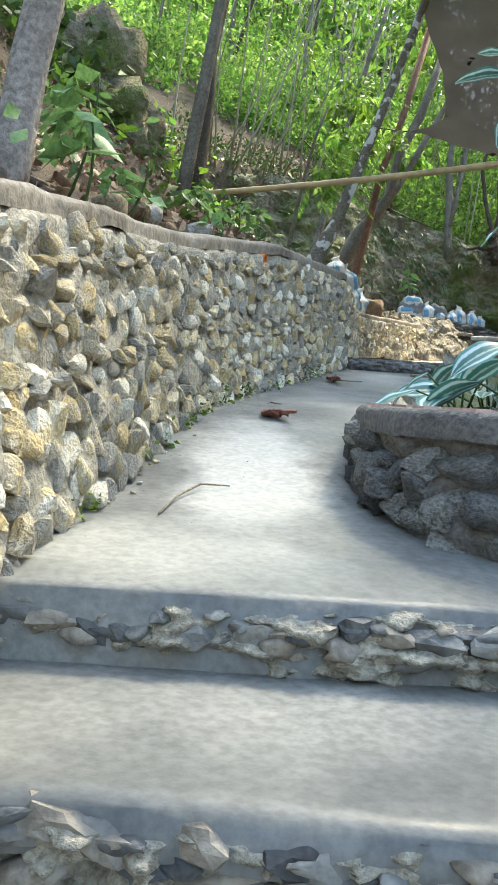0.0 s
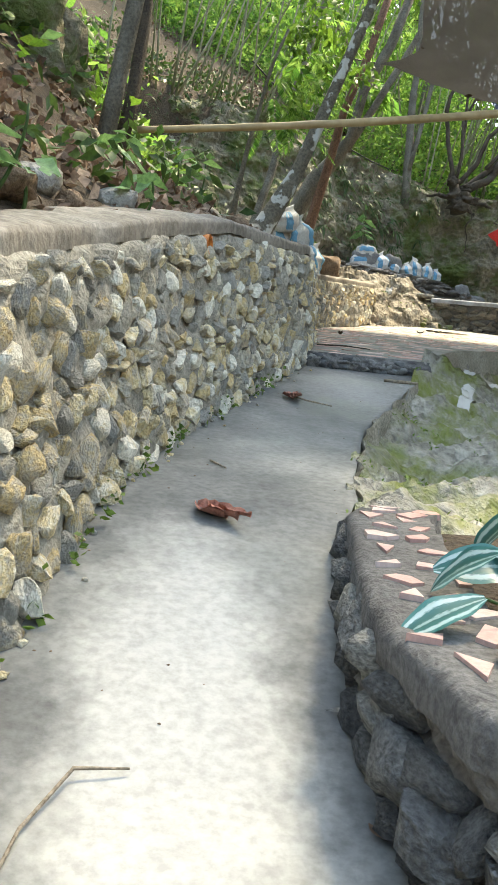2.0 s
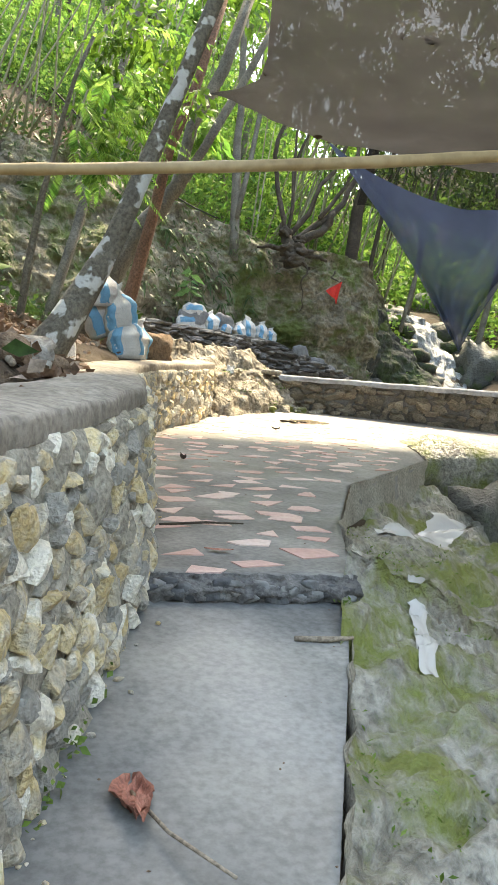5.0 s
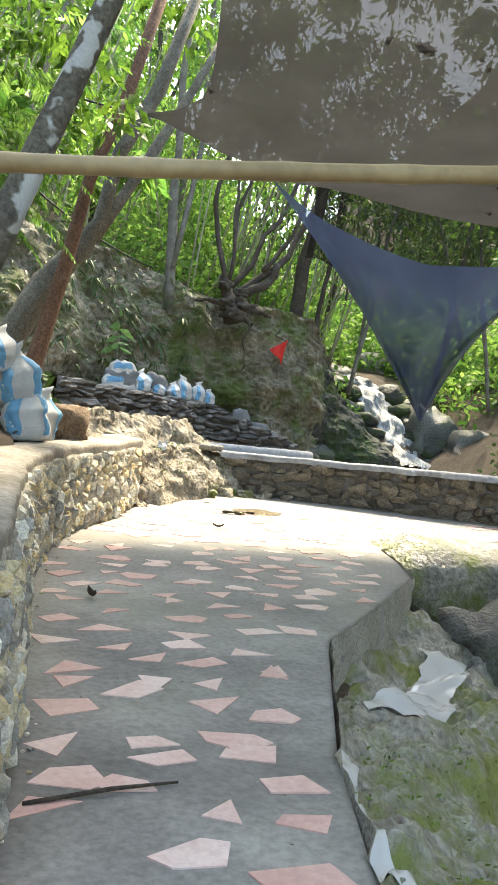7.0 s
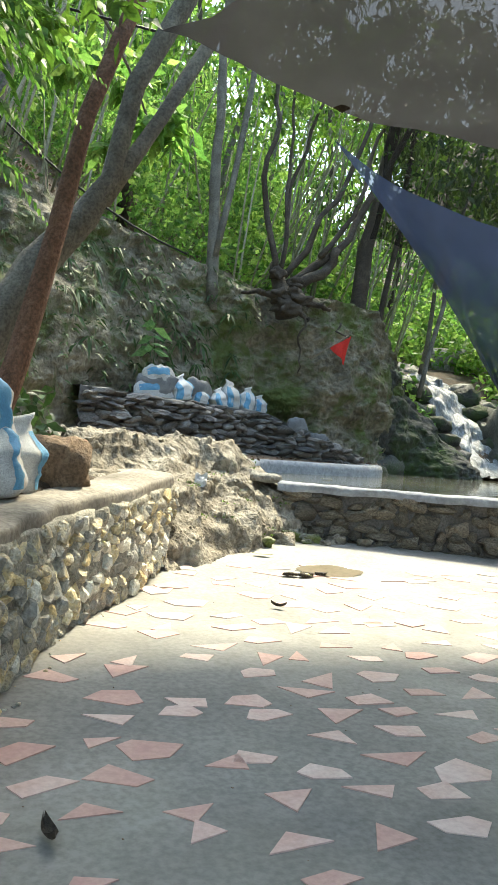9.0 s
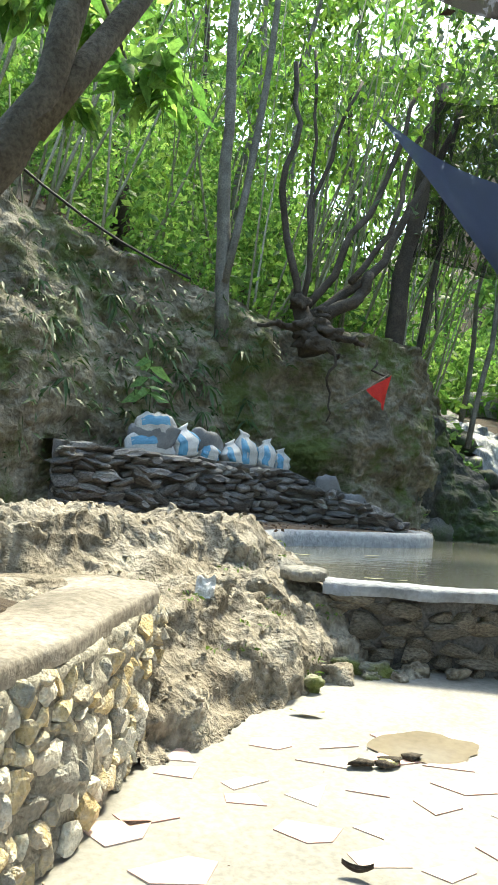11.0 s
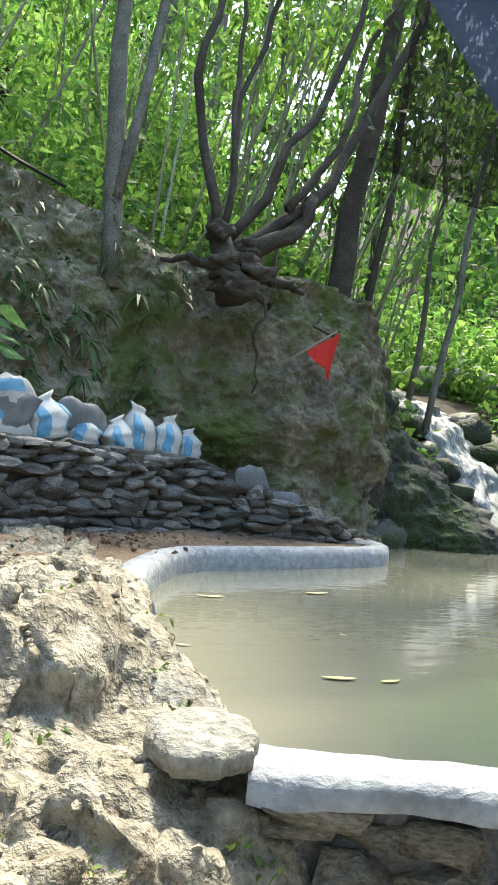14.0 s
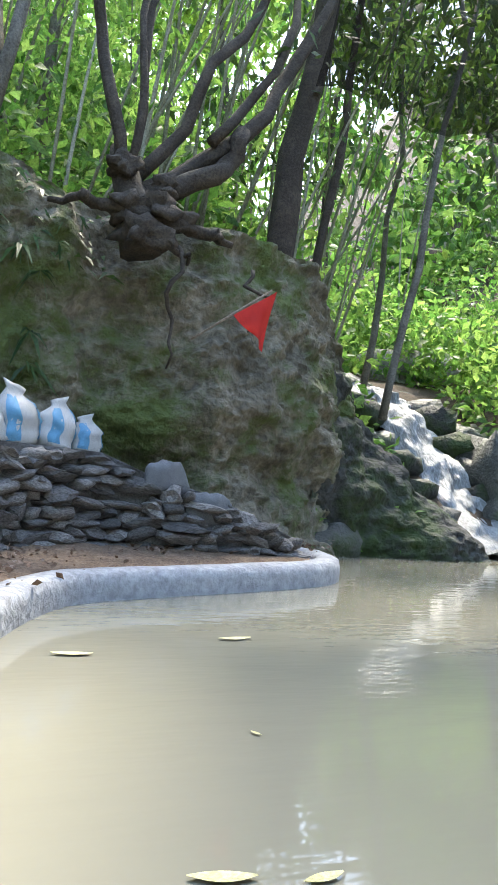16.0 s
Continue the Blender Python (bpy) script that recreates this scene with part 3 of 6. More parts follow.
def stone_wall(name, line, bottom, top, material, parent_label, depth, size, mortar, near=lambda p: True, far_material=None, cover=1.0, proud=0.05, limit=300, piece="stone", wide=1.5, rise=0.012, sub=1, chip=4, lean=lambda p: 0.0):
    """A rubble wall along a plan line: mortar core and stones that stand proud of it."""
    pts = [Vector((x, y, 0)) for x, y in line]
    lens = [0.0]
    for a, b2 in zip(pts, pts[1:]):
        lens.append(lens[-1] + (b2 - a).length)
    total = lens[-1]

    def at(s):
        s = max(0.0, min(total, s))
        x = float(np.interp(s, lens, [p.x for p in pts]))
        y = float(np.interp(s, lens, [p.y for p in pts]))
        x2 = float(np.interp(min(total, s + 0.15), lens, [p.x for p in pts])) - float(np.interp(max(0, s - 0.15), lens, [p.x for p in pts]))
        y2 = float(np.interp(min(total, s + 0.15), lens, [p.y for p in pts])) - float(np.interp(max(0, s - 0.15), lens, [p.y for p in pts]))
        l = math.hypot(x2, y2)
        return Vector((x, y, 0)), Vector((y2 / l, -x2 / l, 0))

    root = base(name, Matrix.Identity(4), parent_label, "wall", kind="structure")

    def core(u, v):
        p, n = at(u * total)
        if v <= 0.5:
            h = v / 0.5
            off = rise + 0.05 * fbm((u * total * 6, h * 7, 2.0), 5) + 0.03 * abs(fbm((u * total * 14, h * 17, 6.0), 4))
        else:
            h, off = 1.0, -depth * (v - 0.5) / 0.5
        z0, z1 = bottom(p), top(p)
        off -= lean(p) * (z1 - z0) * h
        return p + n * off + Vector((0, 0, z0 - 0.1 + (z1 - z0 + 0.1) * h))

    v_, f_ = grid(int(total / 0.045), 44, core)
    part("core", v_, f_, mortar, root)
    variants = stone_set(material, sub=sub, chip=chip)
    far = Lot()
    count = 0
    p0, _ = at(0)
    row_z = 0.0
    hmax = max(top(at(s)[0]) - bottom(at(s)[0]) for s in np.linspace(0, total, 30))
    while row_z < hmax:
        h = size * (0.65 + 0.7 * rng.random())
        s = rng.random() * size
        while s < total:
            w = size * wide * (0.45 + 1.1 * rng.random())
            p, n = at(s + w / 2)
            zc = bottom(p) + row_z + h / 2 + (0.25 if chip else 0.08) * h * rng.normal()
            if zc + h * 0.30 < top(p) and rng.random() < cover:
                t = Vector((-n.y, n.x, 0))
                m = Matrix((t.to_4d(), n.to_4d(), (0, 0, 1, 0), (0, 0, 0, 1))).transposed()
                m = Matrix.Translation(p + n * (-0.01 + 0.03 * rng.random() - lean(p) * (zc - bottom(p))) + Vector((0, 0, zc))) @ m.to_3x3().to_4x4() @ pose(0, 0, 0, 0, rng.normal() * 9, 0) @ Matrix.Diagonal((w * 0.66, proud * (0.8 + 0.7 * rng.random()), h * (0.55 + 0.3 * rng.random()), 1))
                me = variants[int(rng.integers(len(variants)))]
                if near(p) and count < limit:
                    ob = new(piece, me)
                    ob.parent = root
                    ob.matrix_local = m
                    count += 1
                else:
                    far.add([v.co for v in me.vertices], [tuple(q.vertices) for q in me.polygons], m)
            s += w * (0.92 + 0.2 * rng.random())
        row_z += h * 0.95
    if far.v:
        tagged(part("stonework", far.v, far.f, far_material or material, root, "rubble stonework", smooth=False), kind="stuff")
    return root


line = [(wall_x(y), y) for y in np.arange(-6.5, 17.4, 0.3)] + [(3.28, 17.4), (3.36, 17.75)]
stone_wall("wall_left", line, lambda p: (ramp_z(p.y) if p.y > 2.2 else 0.53 + (p.y - 2.2) * 0.27) if p.y < 9.1 else terrace_z(p.y), lambda p: cap_z(p.y) - 0.07, "limestone", "rubble retaining wall of yellow and grey limestone in mortar",
           0.4, 0.088, "mortar", near=lambda p: 2.8 < p.y < 5.2, far_material="limestone_far", cover=1.0, proud=0.046, wide=1.45, rise=0.004, sub=2, chip=10, lean=lambda p: batter(p.y))


def cap_pt(u, v):
    y = -6.5 + 24.1 * u
    x0 = wall_x(y) - batter(y) * (cap_z(y) - (ramp_z(y) if y < 9.1 else terrace_z(y)))
    e = 0.03 * fbm((y * 3.5, 0.2, 0.4), 5)
    s = v
    if s < 0.3:
        return (x0 + 0.005 + e, y, cap_z(y) - 0.085 + 0.085 * s / 0.3 + 0.8 * e * (1 - s / 0.3))
    k = (s - 0.3) / 0.7
    return (x0 + 0.0 + e - 0.47 * k, y, cap_z(y) + 0.02 * math.sin(k * 3) + 0.015 * fbm((y * 3, k * 3, 6), 3))


v_, f_ = grid(480, 14, cap_pt)
thing("wall_cap", v_, f_, "cement", "weathered smooth cement cap on the retaining wall", "coping", "structure")

PL = [(0.72, 4.95), (0.60, 4.75), (0.55, 4.35), (0.48, 3.9), (0.46, 3.5), (0.53, 3.08), (0.68, 2.80), (0.95, 2.58), (1.4, 2.46), (1.95, 2.42)]
PL_TOP = 1.06
stone_wall("wall_planter", PL, lambda p: ramp_z(p.y) - 0.02, lambda p: PL_TOP - 0.07, "darkstone", "low planter wall of dark rounded stones", 0.25, 0.115, "cement_dark", cover=1.0, proud=0.065, wide=1.3, rise=-0.005, sub=2, chip=4)


def offset_line(pts, d):
    out = []
    for i, p in enumerate(pts):
        a, b2 = Vector(pts[max(0, i - 1)]), Vector(pts[min(len(pts) - 1, i + 1)])
        t = (b2 - a).normalized()
        out.append((p[0] - t.y * d, p[1] + t.x * d))
    return out


IN = offset_line(PL, 0.26)
xs = np.linspace(0, 1, len(PL))


def pl_cap(u, v):
    o = (float(np.interp(u, xs, [p[0] for p in PL])), float(np.interp(u, xs, [p[1] for p in PL])))
    i = (float(np.interp(u, xs, [p[0] for p in IN])), float(np.interp(u, xs, [p[1] for p in IN])))
    prof = [(-0.12, PL_TOP - 0.10), (-0.12, PL_TOP - 0.02), (-0.04, PL_TOP), (1.0, PL_TOP + 0.005), (1.05, PL_TOP - 0.12)]
    k, z = prof[round(v * 4)]
    w = 0.012 * fbm((u * 25, v * 2, 1), 3)
    return (o[0] + (i[0] - o[0]) * k + w, o[1] + (i[1] - o[1]) * k + w, z + w)


v_, f_ = grid(70, 5, pl_cap)
thing("planter_cap", v_, f_, "cement_dark", "dark cement planter coping set with tile shards", "coping", "structure")
soil = [(x, y, PL_TOP - 0.07) for x, y in IN] + [(2.2, 2.6, PL_TOP - 0.07), (2.2, 5.0, PL_TOP - 0.07)]
thing("planter_soil", soil, [tuple(range(len(soil)))], "earth", "dark planter soil", "soil", "structure", smooth=False)

FW = [(4.66, 18.71), (5.4, 18.42), (6.2, 18.12), (7.3, 17.64), (9.0, 17.10), (11.5, 16.6)]
stone_wall("wall_pool", FW, lambda p: terrace_z(p.y) - 0.08, lambda p: 2.66, "wallstone", "dark rubble stone wall that holds the pool", 0.3, 0.115, "cement_dark", cover=1.0, proud=0.075, wide=1.9, rise=-0.015, sub=2, chip=6)


def fw_cap(u, v):
    k = u * (len(FW) - 1)
    i = min(int(k), len(FW) - 2)
    p = Vector((*FW[i], 0)).lerp(Vector((*FW[i + 1], 0)), k - i)
    prof = [(-0.07, 2.63), (-0.07, 2.70), (0.0, 2.725), (0.17, 2.72), (0.22, 2.69), (0.23, 2.3)]
    d, z = prof[round(v * 5)]
    e = 0.03 * fbm((p.x * 2.5, p.y * 2.5, v), 3)
    return (p.x + d * 0.37 + e, p.y + d * 0.93 + e, z + e * 0.5)


v_, f_ = grid(90, 6, fw_cap)
thing("pool_wall_cap", v_, f_, "whitewash", "whitewashed cement top of the pool wall", "coping", "structure")

# side face of the terrace above the stream
v_, f_ = grid(90, 12, lambda u, v: (lambda y: (terrace_right(y) + 0.02 + 0.05 * fbm((y * 4, v * 3, 1), 4), y, terrace_z(y) + 0.012 - 0.75 * v + 0.01 * fbm((y * 6, v, 0), 2)))(9.15 + 6.6 * u))
thing("terrace_edge", v_, f_, "mortar", "rough dark mortar side of the terrace", "kerb", "structure")
v_, f_ = grid(90, 8, lambda u, v: (lambda y: (path_right(y) + 0.015 + 0.04 * fbm((y * 5, v * 3, 1), 4), y, ramp_z(y) + 0.008 - 0.4 * v))(4.7 + 4.45 * u))
thing("path_edge", v_, f_, "mortar", "crumbling mortar edge of the footpath", "kerb", "structure")

# ---- stream bed beside the path ----
def slope_pt(u, v):
    y = 4.6 + 10.2 * v
    xr = path_right(y) if y < 9.15 else terrace_right(min(y, 13.6)) if y < 13.6 else 4.65
    e = 5.2 * u ** 1.3
    f0 = (ramp_z(y) if y < 9.15 else terrace_z(y)) - (0.025 if y < 9.2 else 0.32)
    z = f0 - 0.24 * e - 0.05 * e * max(0, min(1, (y - 9) / 2))
    z += 0.16 * fbm((xr + e * 0.9, y * 0.9, 2.0), 5) + 0.11 * fbm((e * 2.2 + y, y * 4.5 - e, 5.0), 6)
    z += 0.06 * math.sin(e * 2.1 - y * 1.2) + 0.05 * abs(fbm((e * 1.2 + y * 0.4, y * 7.0 - e * 4.0, 8.0), 5))
    return (xr - 0.04 + e, y + 0.25 * e, max(z, 0.1))


v_, f_ = grid(140, 260, slope_pt)
thing("rock_slope", v_, f_, "mossrock", "mossy wet rock slope down to the stream", "rock", "structure")


def boulder(name, at, size, material, label, seed, rough=0.45, sub=3, turn=0):
    v_, f_ = rock(seed, sub, rough)
    v_ = [Vector((p.x * size[0], p.y * size[1], p.z * size[2])) + min(size) * (0.12 * Vector((fbm(p * 6), fbm(p * 6 + Vector((5, 0, 0))), fbm(p * 6 + Vector((9, 0, 0))))) + 0.16 * p * fbm(p * 2.6 + Vector((seed, 0, 0)), 5)) for p in v_]
    ob = thing(name, v_, f_, material, label, "boulder")
    ob.matrix_world = pose(*at, 0, 0, turn)
    return ob


boulder("boulder", (6.5, 15.2, 1.55), (1.75, 0.7, 0.55), "mossrock", "flat moss-covered boulder at the terrace edge", 3, 0.3)
boulder("boulder", (5.9, 14.0, 1.0), (0.7, 0.5, 0.6), "wetrock", "dark wet rock in the stream", 8)
boulder("boulder", (7.6, 14.2, 1.2), (1.1, 0.8, 0.8), "wetrock", "dark wet rock in the stream", 11)
boulder("boulder", (8.4, 16.2, 1.7), (0.6, 0.5, 0.5), "palerock", "pale stone at the end of the terrace", 12)


def pond(name, outline, z, material, label, category="water"):
    pts = [(x, y, z) for x, y in outline]
    return thing(name, pts, [tuple(range(len(pts)))], material, label, category, "structure", smooth=False)


def blob(cx, cy, rx, ry, seed, n=28, turn=0.0):
    out = []
    for i in range(n):
        a = 2 * math.pi * i / n
        k = 1 + 0.35 * fbm((math.cos(a) * 1.3 + seed, math.sin(a) * 1.3, seed), 3)
        x, y = rx * k * math.cos(a), ry * k * math.sin(a)
        out.append((cx + x * math.cos(turn) - y * math.sin(turn), cy + x * math.sin(turn) + y * math.cos(turn)))
    return out


# ---- pool ----
RIM = [(4.78, 18.85), (4.86, 19.2), (4.87, 19.7), (4.95, 20.2), (5.02, 20.9), (5.13, 21.8), (5.35, 22.5), (5.62, 23.1), (5.95, 23.75), (6.3, 24.2), (7.2, 24.5), (8.2, 24.85), (8.9, 25.15), (9.25, 25.55), (9.42, 26.1), (9.4, 26.6), (9.3, 27.1)]


def smooth_line(pts, n):
    t = np.linspace(0, len(pts) - 1, n)
    x = np.interp(t, range(len(pts)), [p[0] for p in pts])
    y = np.interp(t, range(len(pts)), [p[1] for p in pts])
    for _ in range(6):
        x[1:-1], y[1:-1] = (x[:-2] + 2 * x[1:-1] + x[2:]) / 4, (y[:-2] + 2 * y[1:-1] + y[2:]) / 4
    return list(zip(x, y))


RS = smooth_line(RIM, 90)
RI = offset_line(RS, 0.24)


def rim_pt(u, v):
    i = 24 + round(u * 65)
    prof = [(-0.05, 2.35), (-0.05, 2.70), (0.02, 2.775), (0.3, 2.80), (0.9, 2.79), (1.0, 2.74), (1.0, 2.5)]
    k, z = prof[round(v * 6)]
    a, b2 = RS[i], RI[i]
    e = 0.02 * fbm((a[0] * 3, a[1] * 3, v * 2), 4)
    return (a[0] + (b2[0] - a[0]) * k + e, a[1] + (b2[1] - a[1]) * k + e, z + e * 0.4)


def edge_pt(u, v):
    i = round(u * 30)
    prof = [(-0.1, 2.35), (-0.05, 2.60), (0.1, 2.69), (0.45, 2.755), (1.0, 2.79), (2.0, 2.72)]
    k, z = prof[round(v * 5)]
    a, b2 = RS[i], RI[i]
    e = fbm((a[0] * 5, a[1] * 5, v * 1.5), 5)
    k += 0.35 * e
    z -= 0.35 * max(0.0, 1 - i / 8)
    return (a[0] + (b2[0] - a[0]) * k, a[1] + (b2[1] - a[1]) * k, z + 0.03 * e)


v_, f_ = grid(31, 6, edge_pt)
thing("pool_edge", v_, f_, "pool_edge", "rough broken edge of pale cement along the pool", "pool edge", "structure")
v_, f_ = grid(66, 7, rim_pt)
thing("pool_rim", v_, f_ + [tuple(j * 66 for j in range(7))], "whitewash", "rounded whitewashed cement rim of the pool", "pool rim", "structure")
pond("pool_water", [(4.7, 18.9), (5.4, 18.65), (6.2, 18.35), (7.3, 17.9), (9.0, 17.3), (11.5, 16.8), (15, 20), (14.5, 28.6), (12, 29.6), (9.6, 28.6), (9.2, 27), (8.0, 25.2), (6.2, 24.5), (5.2, 23.2), (4.8, 20.5)], 2.58, "pool", "murky olive green pool water", "water")
v_, f_ = grid(60, 20, lambda u, v: (lambda p: (p[0] - 3.2 * v + 0.9 * v, p[1] + 3.0 * v * (0.3 + 0.7 * u), 2.75 + 0.16 * v + 0.04 * fbm((p[0] * 3 + v * 6, p[1] * 3, 1), 4)))(RI[min(89, int(28 + u * 61))]))
thing("planting_bed", v_, f_, "litter", "bare soil bed covered with brown dead leaves", "soil", "structure")

# ---- earth mound between the wall and the pool ----
def mound_pt(u, v):
    x = 2.3 + 2.8 * u
    y = 16.9 + 8.1 * v ** 1.35
    s = -0.628 * (x - 3.2) + 0.779 * (y - 17.05) + 0.09 * fbm((x * 1.3, y * 1.3, 8), 3)
    h = float(np.interp(s, [-0.4, 0.0, 0.12, 0.42, 0.95, 1.2, 3.0], [-0.25, 0.0, 0.30, 0.60, 0.72, 1.02, 1.05]))
    z = 2.05 + h
    edge = float(np.interp(y, [18.55, 18.85] + [p[1] for p in RIM[1:9]], [5.6, 4.80] + [p[0] for p in RIM[1:9]]))
    z = min(z, float(np.interp(y, [19.9, 21.0, 22.5], [3.08, 2.96, 2.82])), float(np.interp(edge - x, [-0.3, -0.03, 0.07, 0.28, 0.55], [2.2, 2.48, 2.75, 2.93, 3.1])))
    z += 0.10 * fbm((x * 2.2, y * 2.2, z * 2), 5) + 0.07 * fbm((x * 7, y * 7, z * 6), 5) - 0.05 * abs(fbm((x * 4, y * 4, z * 9 + 5), 4))
    if x < 3.1 and y < 18:
        z = min(z, cap_z(17.6) - 0.02)
    return (x + 0.08 * fbm((x * 3, y * 3, z * 5), 4), y - 0.12 * fbm((x * 2.5, z * 4, y), 4), z)


v_, f_ = grid(170, 230, mound_pt)
thing("earth_mound", v_, f_, "clay", "pale crumbling clay and rubble mound beside the pool", "mound", "structure")
ring = [(4.40, 18.64), (4.52, 18.62), (4.65, 18.66), (4.73, 18.80), (4.74, 18.95), (4.68, 19.06), (4.54, 19.10), (4.44, 19.02), (4.37, 18.85)]
slab_ring = []
for k in range(45):
    a, b2 = Vector(ring[k // 5]), Vector(ring[(k // 5 + 1) % 9])
    q = a.lerp(b2, (k % 5) / 5)
    slab_ring.append((q.x + 0.03 * fbm((q.x * 9, q.y * 9, 1), 4), q.y + 0.03 * fbm((q.x * 9, q.y * 9, 7), 4)))
prof = [(0.90, 2.70), (0.985, 2.715), (1.0, 2.75), (0.97, 2.775), (0.6, 2.785), (0.15, 2.785)]
v_, f_ = grid(45, 6, lambda u, v: (4.56 + (slab_ring[round(u * 45) % 45][0] - 4.56) * prof[round(v * 5)][0], 18.86 + (slab_ring[round(u * 45) % 45][1] - 18.86) * prof[round(v * 5)][0], prof[round(v * 5)][1] + 0.008 * fbm((u * 30, v * 3, 2), 3)), close_u=True)
thing("cement_slab", v_, f_ + [tuple(5 * 45 + k for k in range(45))], "pool_edge", "flat pale cement slab on the mound corner", "slab", "structure")
for k, (x, y, s) in enumerate([(4.72, 18.45, 0.13), (4.55, 18.2, 0.12), (4.95, 18.36, 0.09), (5.2, 18.32, 0.08), (4.3, 18.0, 0.10), (5.5, 18.25, 0.07), (4.85, 18.25, 0.05), (5.05, 18.2, 0.045)]):
    boulder("rubble_stone", (x, y, terrace_z(y) + s * 0.25), (s * 1.2, s, s * 0.75), "clay" if k % 2 else "mossrock", "rough stone lying at the foot of the wall", 30 + k, 0.8, 3)

# ---- waterfall ----
def fall_pt(u, v):
    prof = [(13.2, 31.9, 5.32, 0.6), (13.25, 31.4, 5.20, 0.6), (13.35, 31.0, 4.90, 0.58), (13.5, 30.3, 4.30, 0.55), (13.6, 29.7, 3.80, 0.52), (13.60, 29.1, 3.30, 0.52), (13.5, 28.5, 2.9, 0.6), (13.3, 27.8, 2.66, 0.7)]
    cx, y, z, w = (float(np.interp(v * 7, range(8), [q[k] for q in prof])) for k in range(4))
    x = cx + (u - 0.5) * 2 * w
    e = fbm((x * 3.5, v * 7, 2), 5)
    return (x + 0.08 * e, y - 0.18 * e, z + 0.10 * e - 0.25 * (2 * u - 1) ** 4)


v_, f_ = grid(50, 110, fall_pt)
thing("waterfall", v_, f_, "foam", "white water tumbling over rocks into the pool", "waterfall", "structure")
for k, (at, size, mt) in enumerate([((10.3, 28.0, 2.55), (0.7, 0.5, 0.45), "wetrock"),
                                    ((14.6, 29.6, 3.2), (1.0, 1.2, 1.3), "wetrock"), ((14.4, 31.6, 4.3), (0.8, 0.9, 0.7), "wetrock"), ((15.6, 28.0, 2.8), (1.1, 1.3, 1.2), "wetrock"),
                                    ((15.6, 34.2, 5.9), (1.3, 0.9, 0.6), "palerock"), ((14.3, 32.6, 4.9), (1.1, 0.8, 0.4), "mossrock"), ((14.75, 30.9, 4.35), (0.6, 0.6, 0.4), "wetrock"), ((13.3, 33.0, 5.3), (0.8, 0.6, 0.45), "wetrock")]):
    boulder("boulder", at, size, mt, "dark mossy boulder beside the waterfall" if mt == "wetrock" else "large pale boulder above the waterfall", 50 + k, 0.4)
for k in range(20):
    side = -1 if k % 2 else 1
    y = 28.4 + 4.6 * (k // 2) / 9
    zc = float(np.interp(y, [28.4, 29.1, 29.7, 30.3, 31.0, 33.0], [2.7, 3.2, 3.65, 4.15, 4.75, 5.25]))
    r = 0.30 + 0.16 * rng.random()
    boulder("boulder", (13.5 + side * (0.72 + 0.2 * rng.random()), y, zc - 0.05), (r * 1.3, r, r * 0.8), "bankrock" if k % 3 else "wetrock", "dark wet stone beside the tumbling stream", 600 + k, 0.5, 2, 40 * k)
pond("stream_pool", blob(14.4, 33.4, 1.4, 0.4, 3), 5.35, "foam", "foaming stream water above the fall")
# trickles that run over the rock beside the terrace
def trickle(y0, y1, mid, half, n, label):
    def f(u, v):
        y = y0 + (y1 - y0) * v
        e = mid(y) + half * (2 * u - 1) * (0.6 + 0.9 * abs(fbm((y * 2.2, u, 3), 3))) + 0.10 * fbm((y * 1.7, 0.4, 2), 3)
        p = slope_pt((max(e, 0.02) / 5.2) ** (1 / 1.3), (y - 4.6) / 10.2)
        return (p[0], p[1], p[2] + 0.018 + 0.008 * math.sin(u * 3.14))

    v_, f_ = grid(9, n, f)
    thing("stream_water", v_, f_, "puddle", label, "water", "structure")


trickle(8.5, 11.2, lambda y: 0.55 - 0.14 * (y - 8.5), 0.09, 60, "thin trickle of water on the rock with sky sheen in its colour")
trickle(11.9, 13.3, lambda y: 0.75, 0.34, 40, "shallow stream water on the rock, whitened like reflected sky")

# ---- sandbag wall ----
SB = [(3.0, 23.7), (4.3, 24.5), (5.5, 25.3), (6.9, 26.1), (7.9, 25.85), (8.9, 26.0)]


def sb_top(p):
    return float(np.interp(p.x, [3, 6.9, 7.3, 8.0, 8.9], [3.78, 3.66, 3.5, 3.3, 2.95]))


stone_wall("wall_sandbags", SB, lambda p: 2.76, sb_top, "bag", "stacked wall of weathered dark sandbags", 0.5, 0.105, "cement_dark", cover=1.0, proud=0.14, piece="sandbag", wide=2.6, rise=-0.03, sub=2, chip=2)


def bank_pt(u, v):
    top = [(10.2, 28.3, 5.5), (10.8, 28.6, 5.2), (11.35, 28.9, 4.55), (12.0, 28.7, 3.85), (12.65, 28.4, 3.15), (13.0, 28.0, 2.6)]
    foot = [(9.9, 27.7, 2.4), (10.5, 27.75, 2.4), (11.1, 27.7, 2.4), (11.7, 27.6, 2.4), (12.3, 27.5, 2.4), (12.7, 27.45, 2.4)]
    a, c = (Vector([float(np.interp(u * 5, range(6), [q[k] for q in L])) for k in range(3)]) for L in (top, foot))
    p = c.lerp(a, v) + Vector((0, -0.25, 0)) * math.sin(math.pi * v)
    n = fbm((p.x * 1.2, p.z * 1.6, 4), 5) * 0.22 + 0.08 * fbm((p.x * 5, p.z * 6, 1), 4)
    return p + Vector((0.1 * n, -n, 0.3 * n))


v_, f_ = grid(110, 90, bank_pt)
thing("rock_bank", v_, f_, "bankrock", "steep moss-covered rock bank beside the waterfall", "rock", "structure")


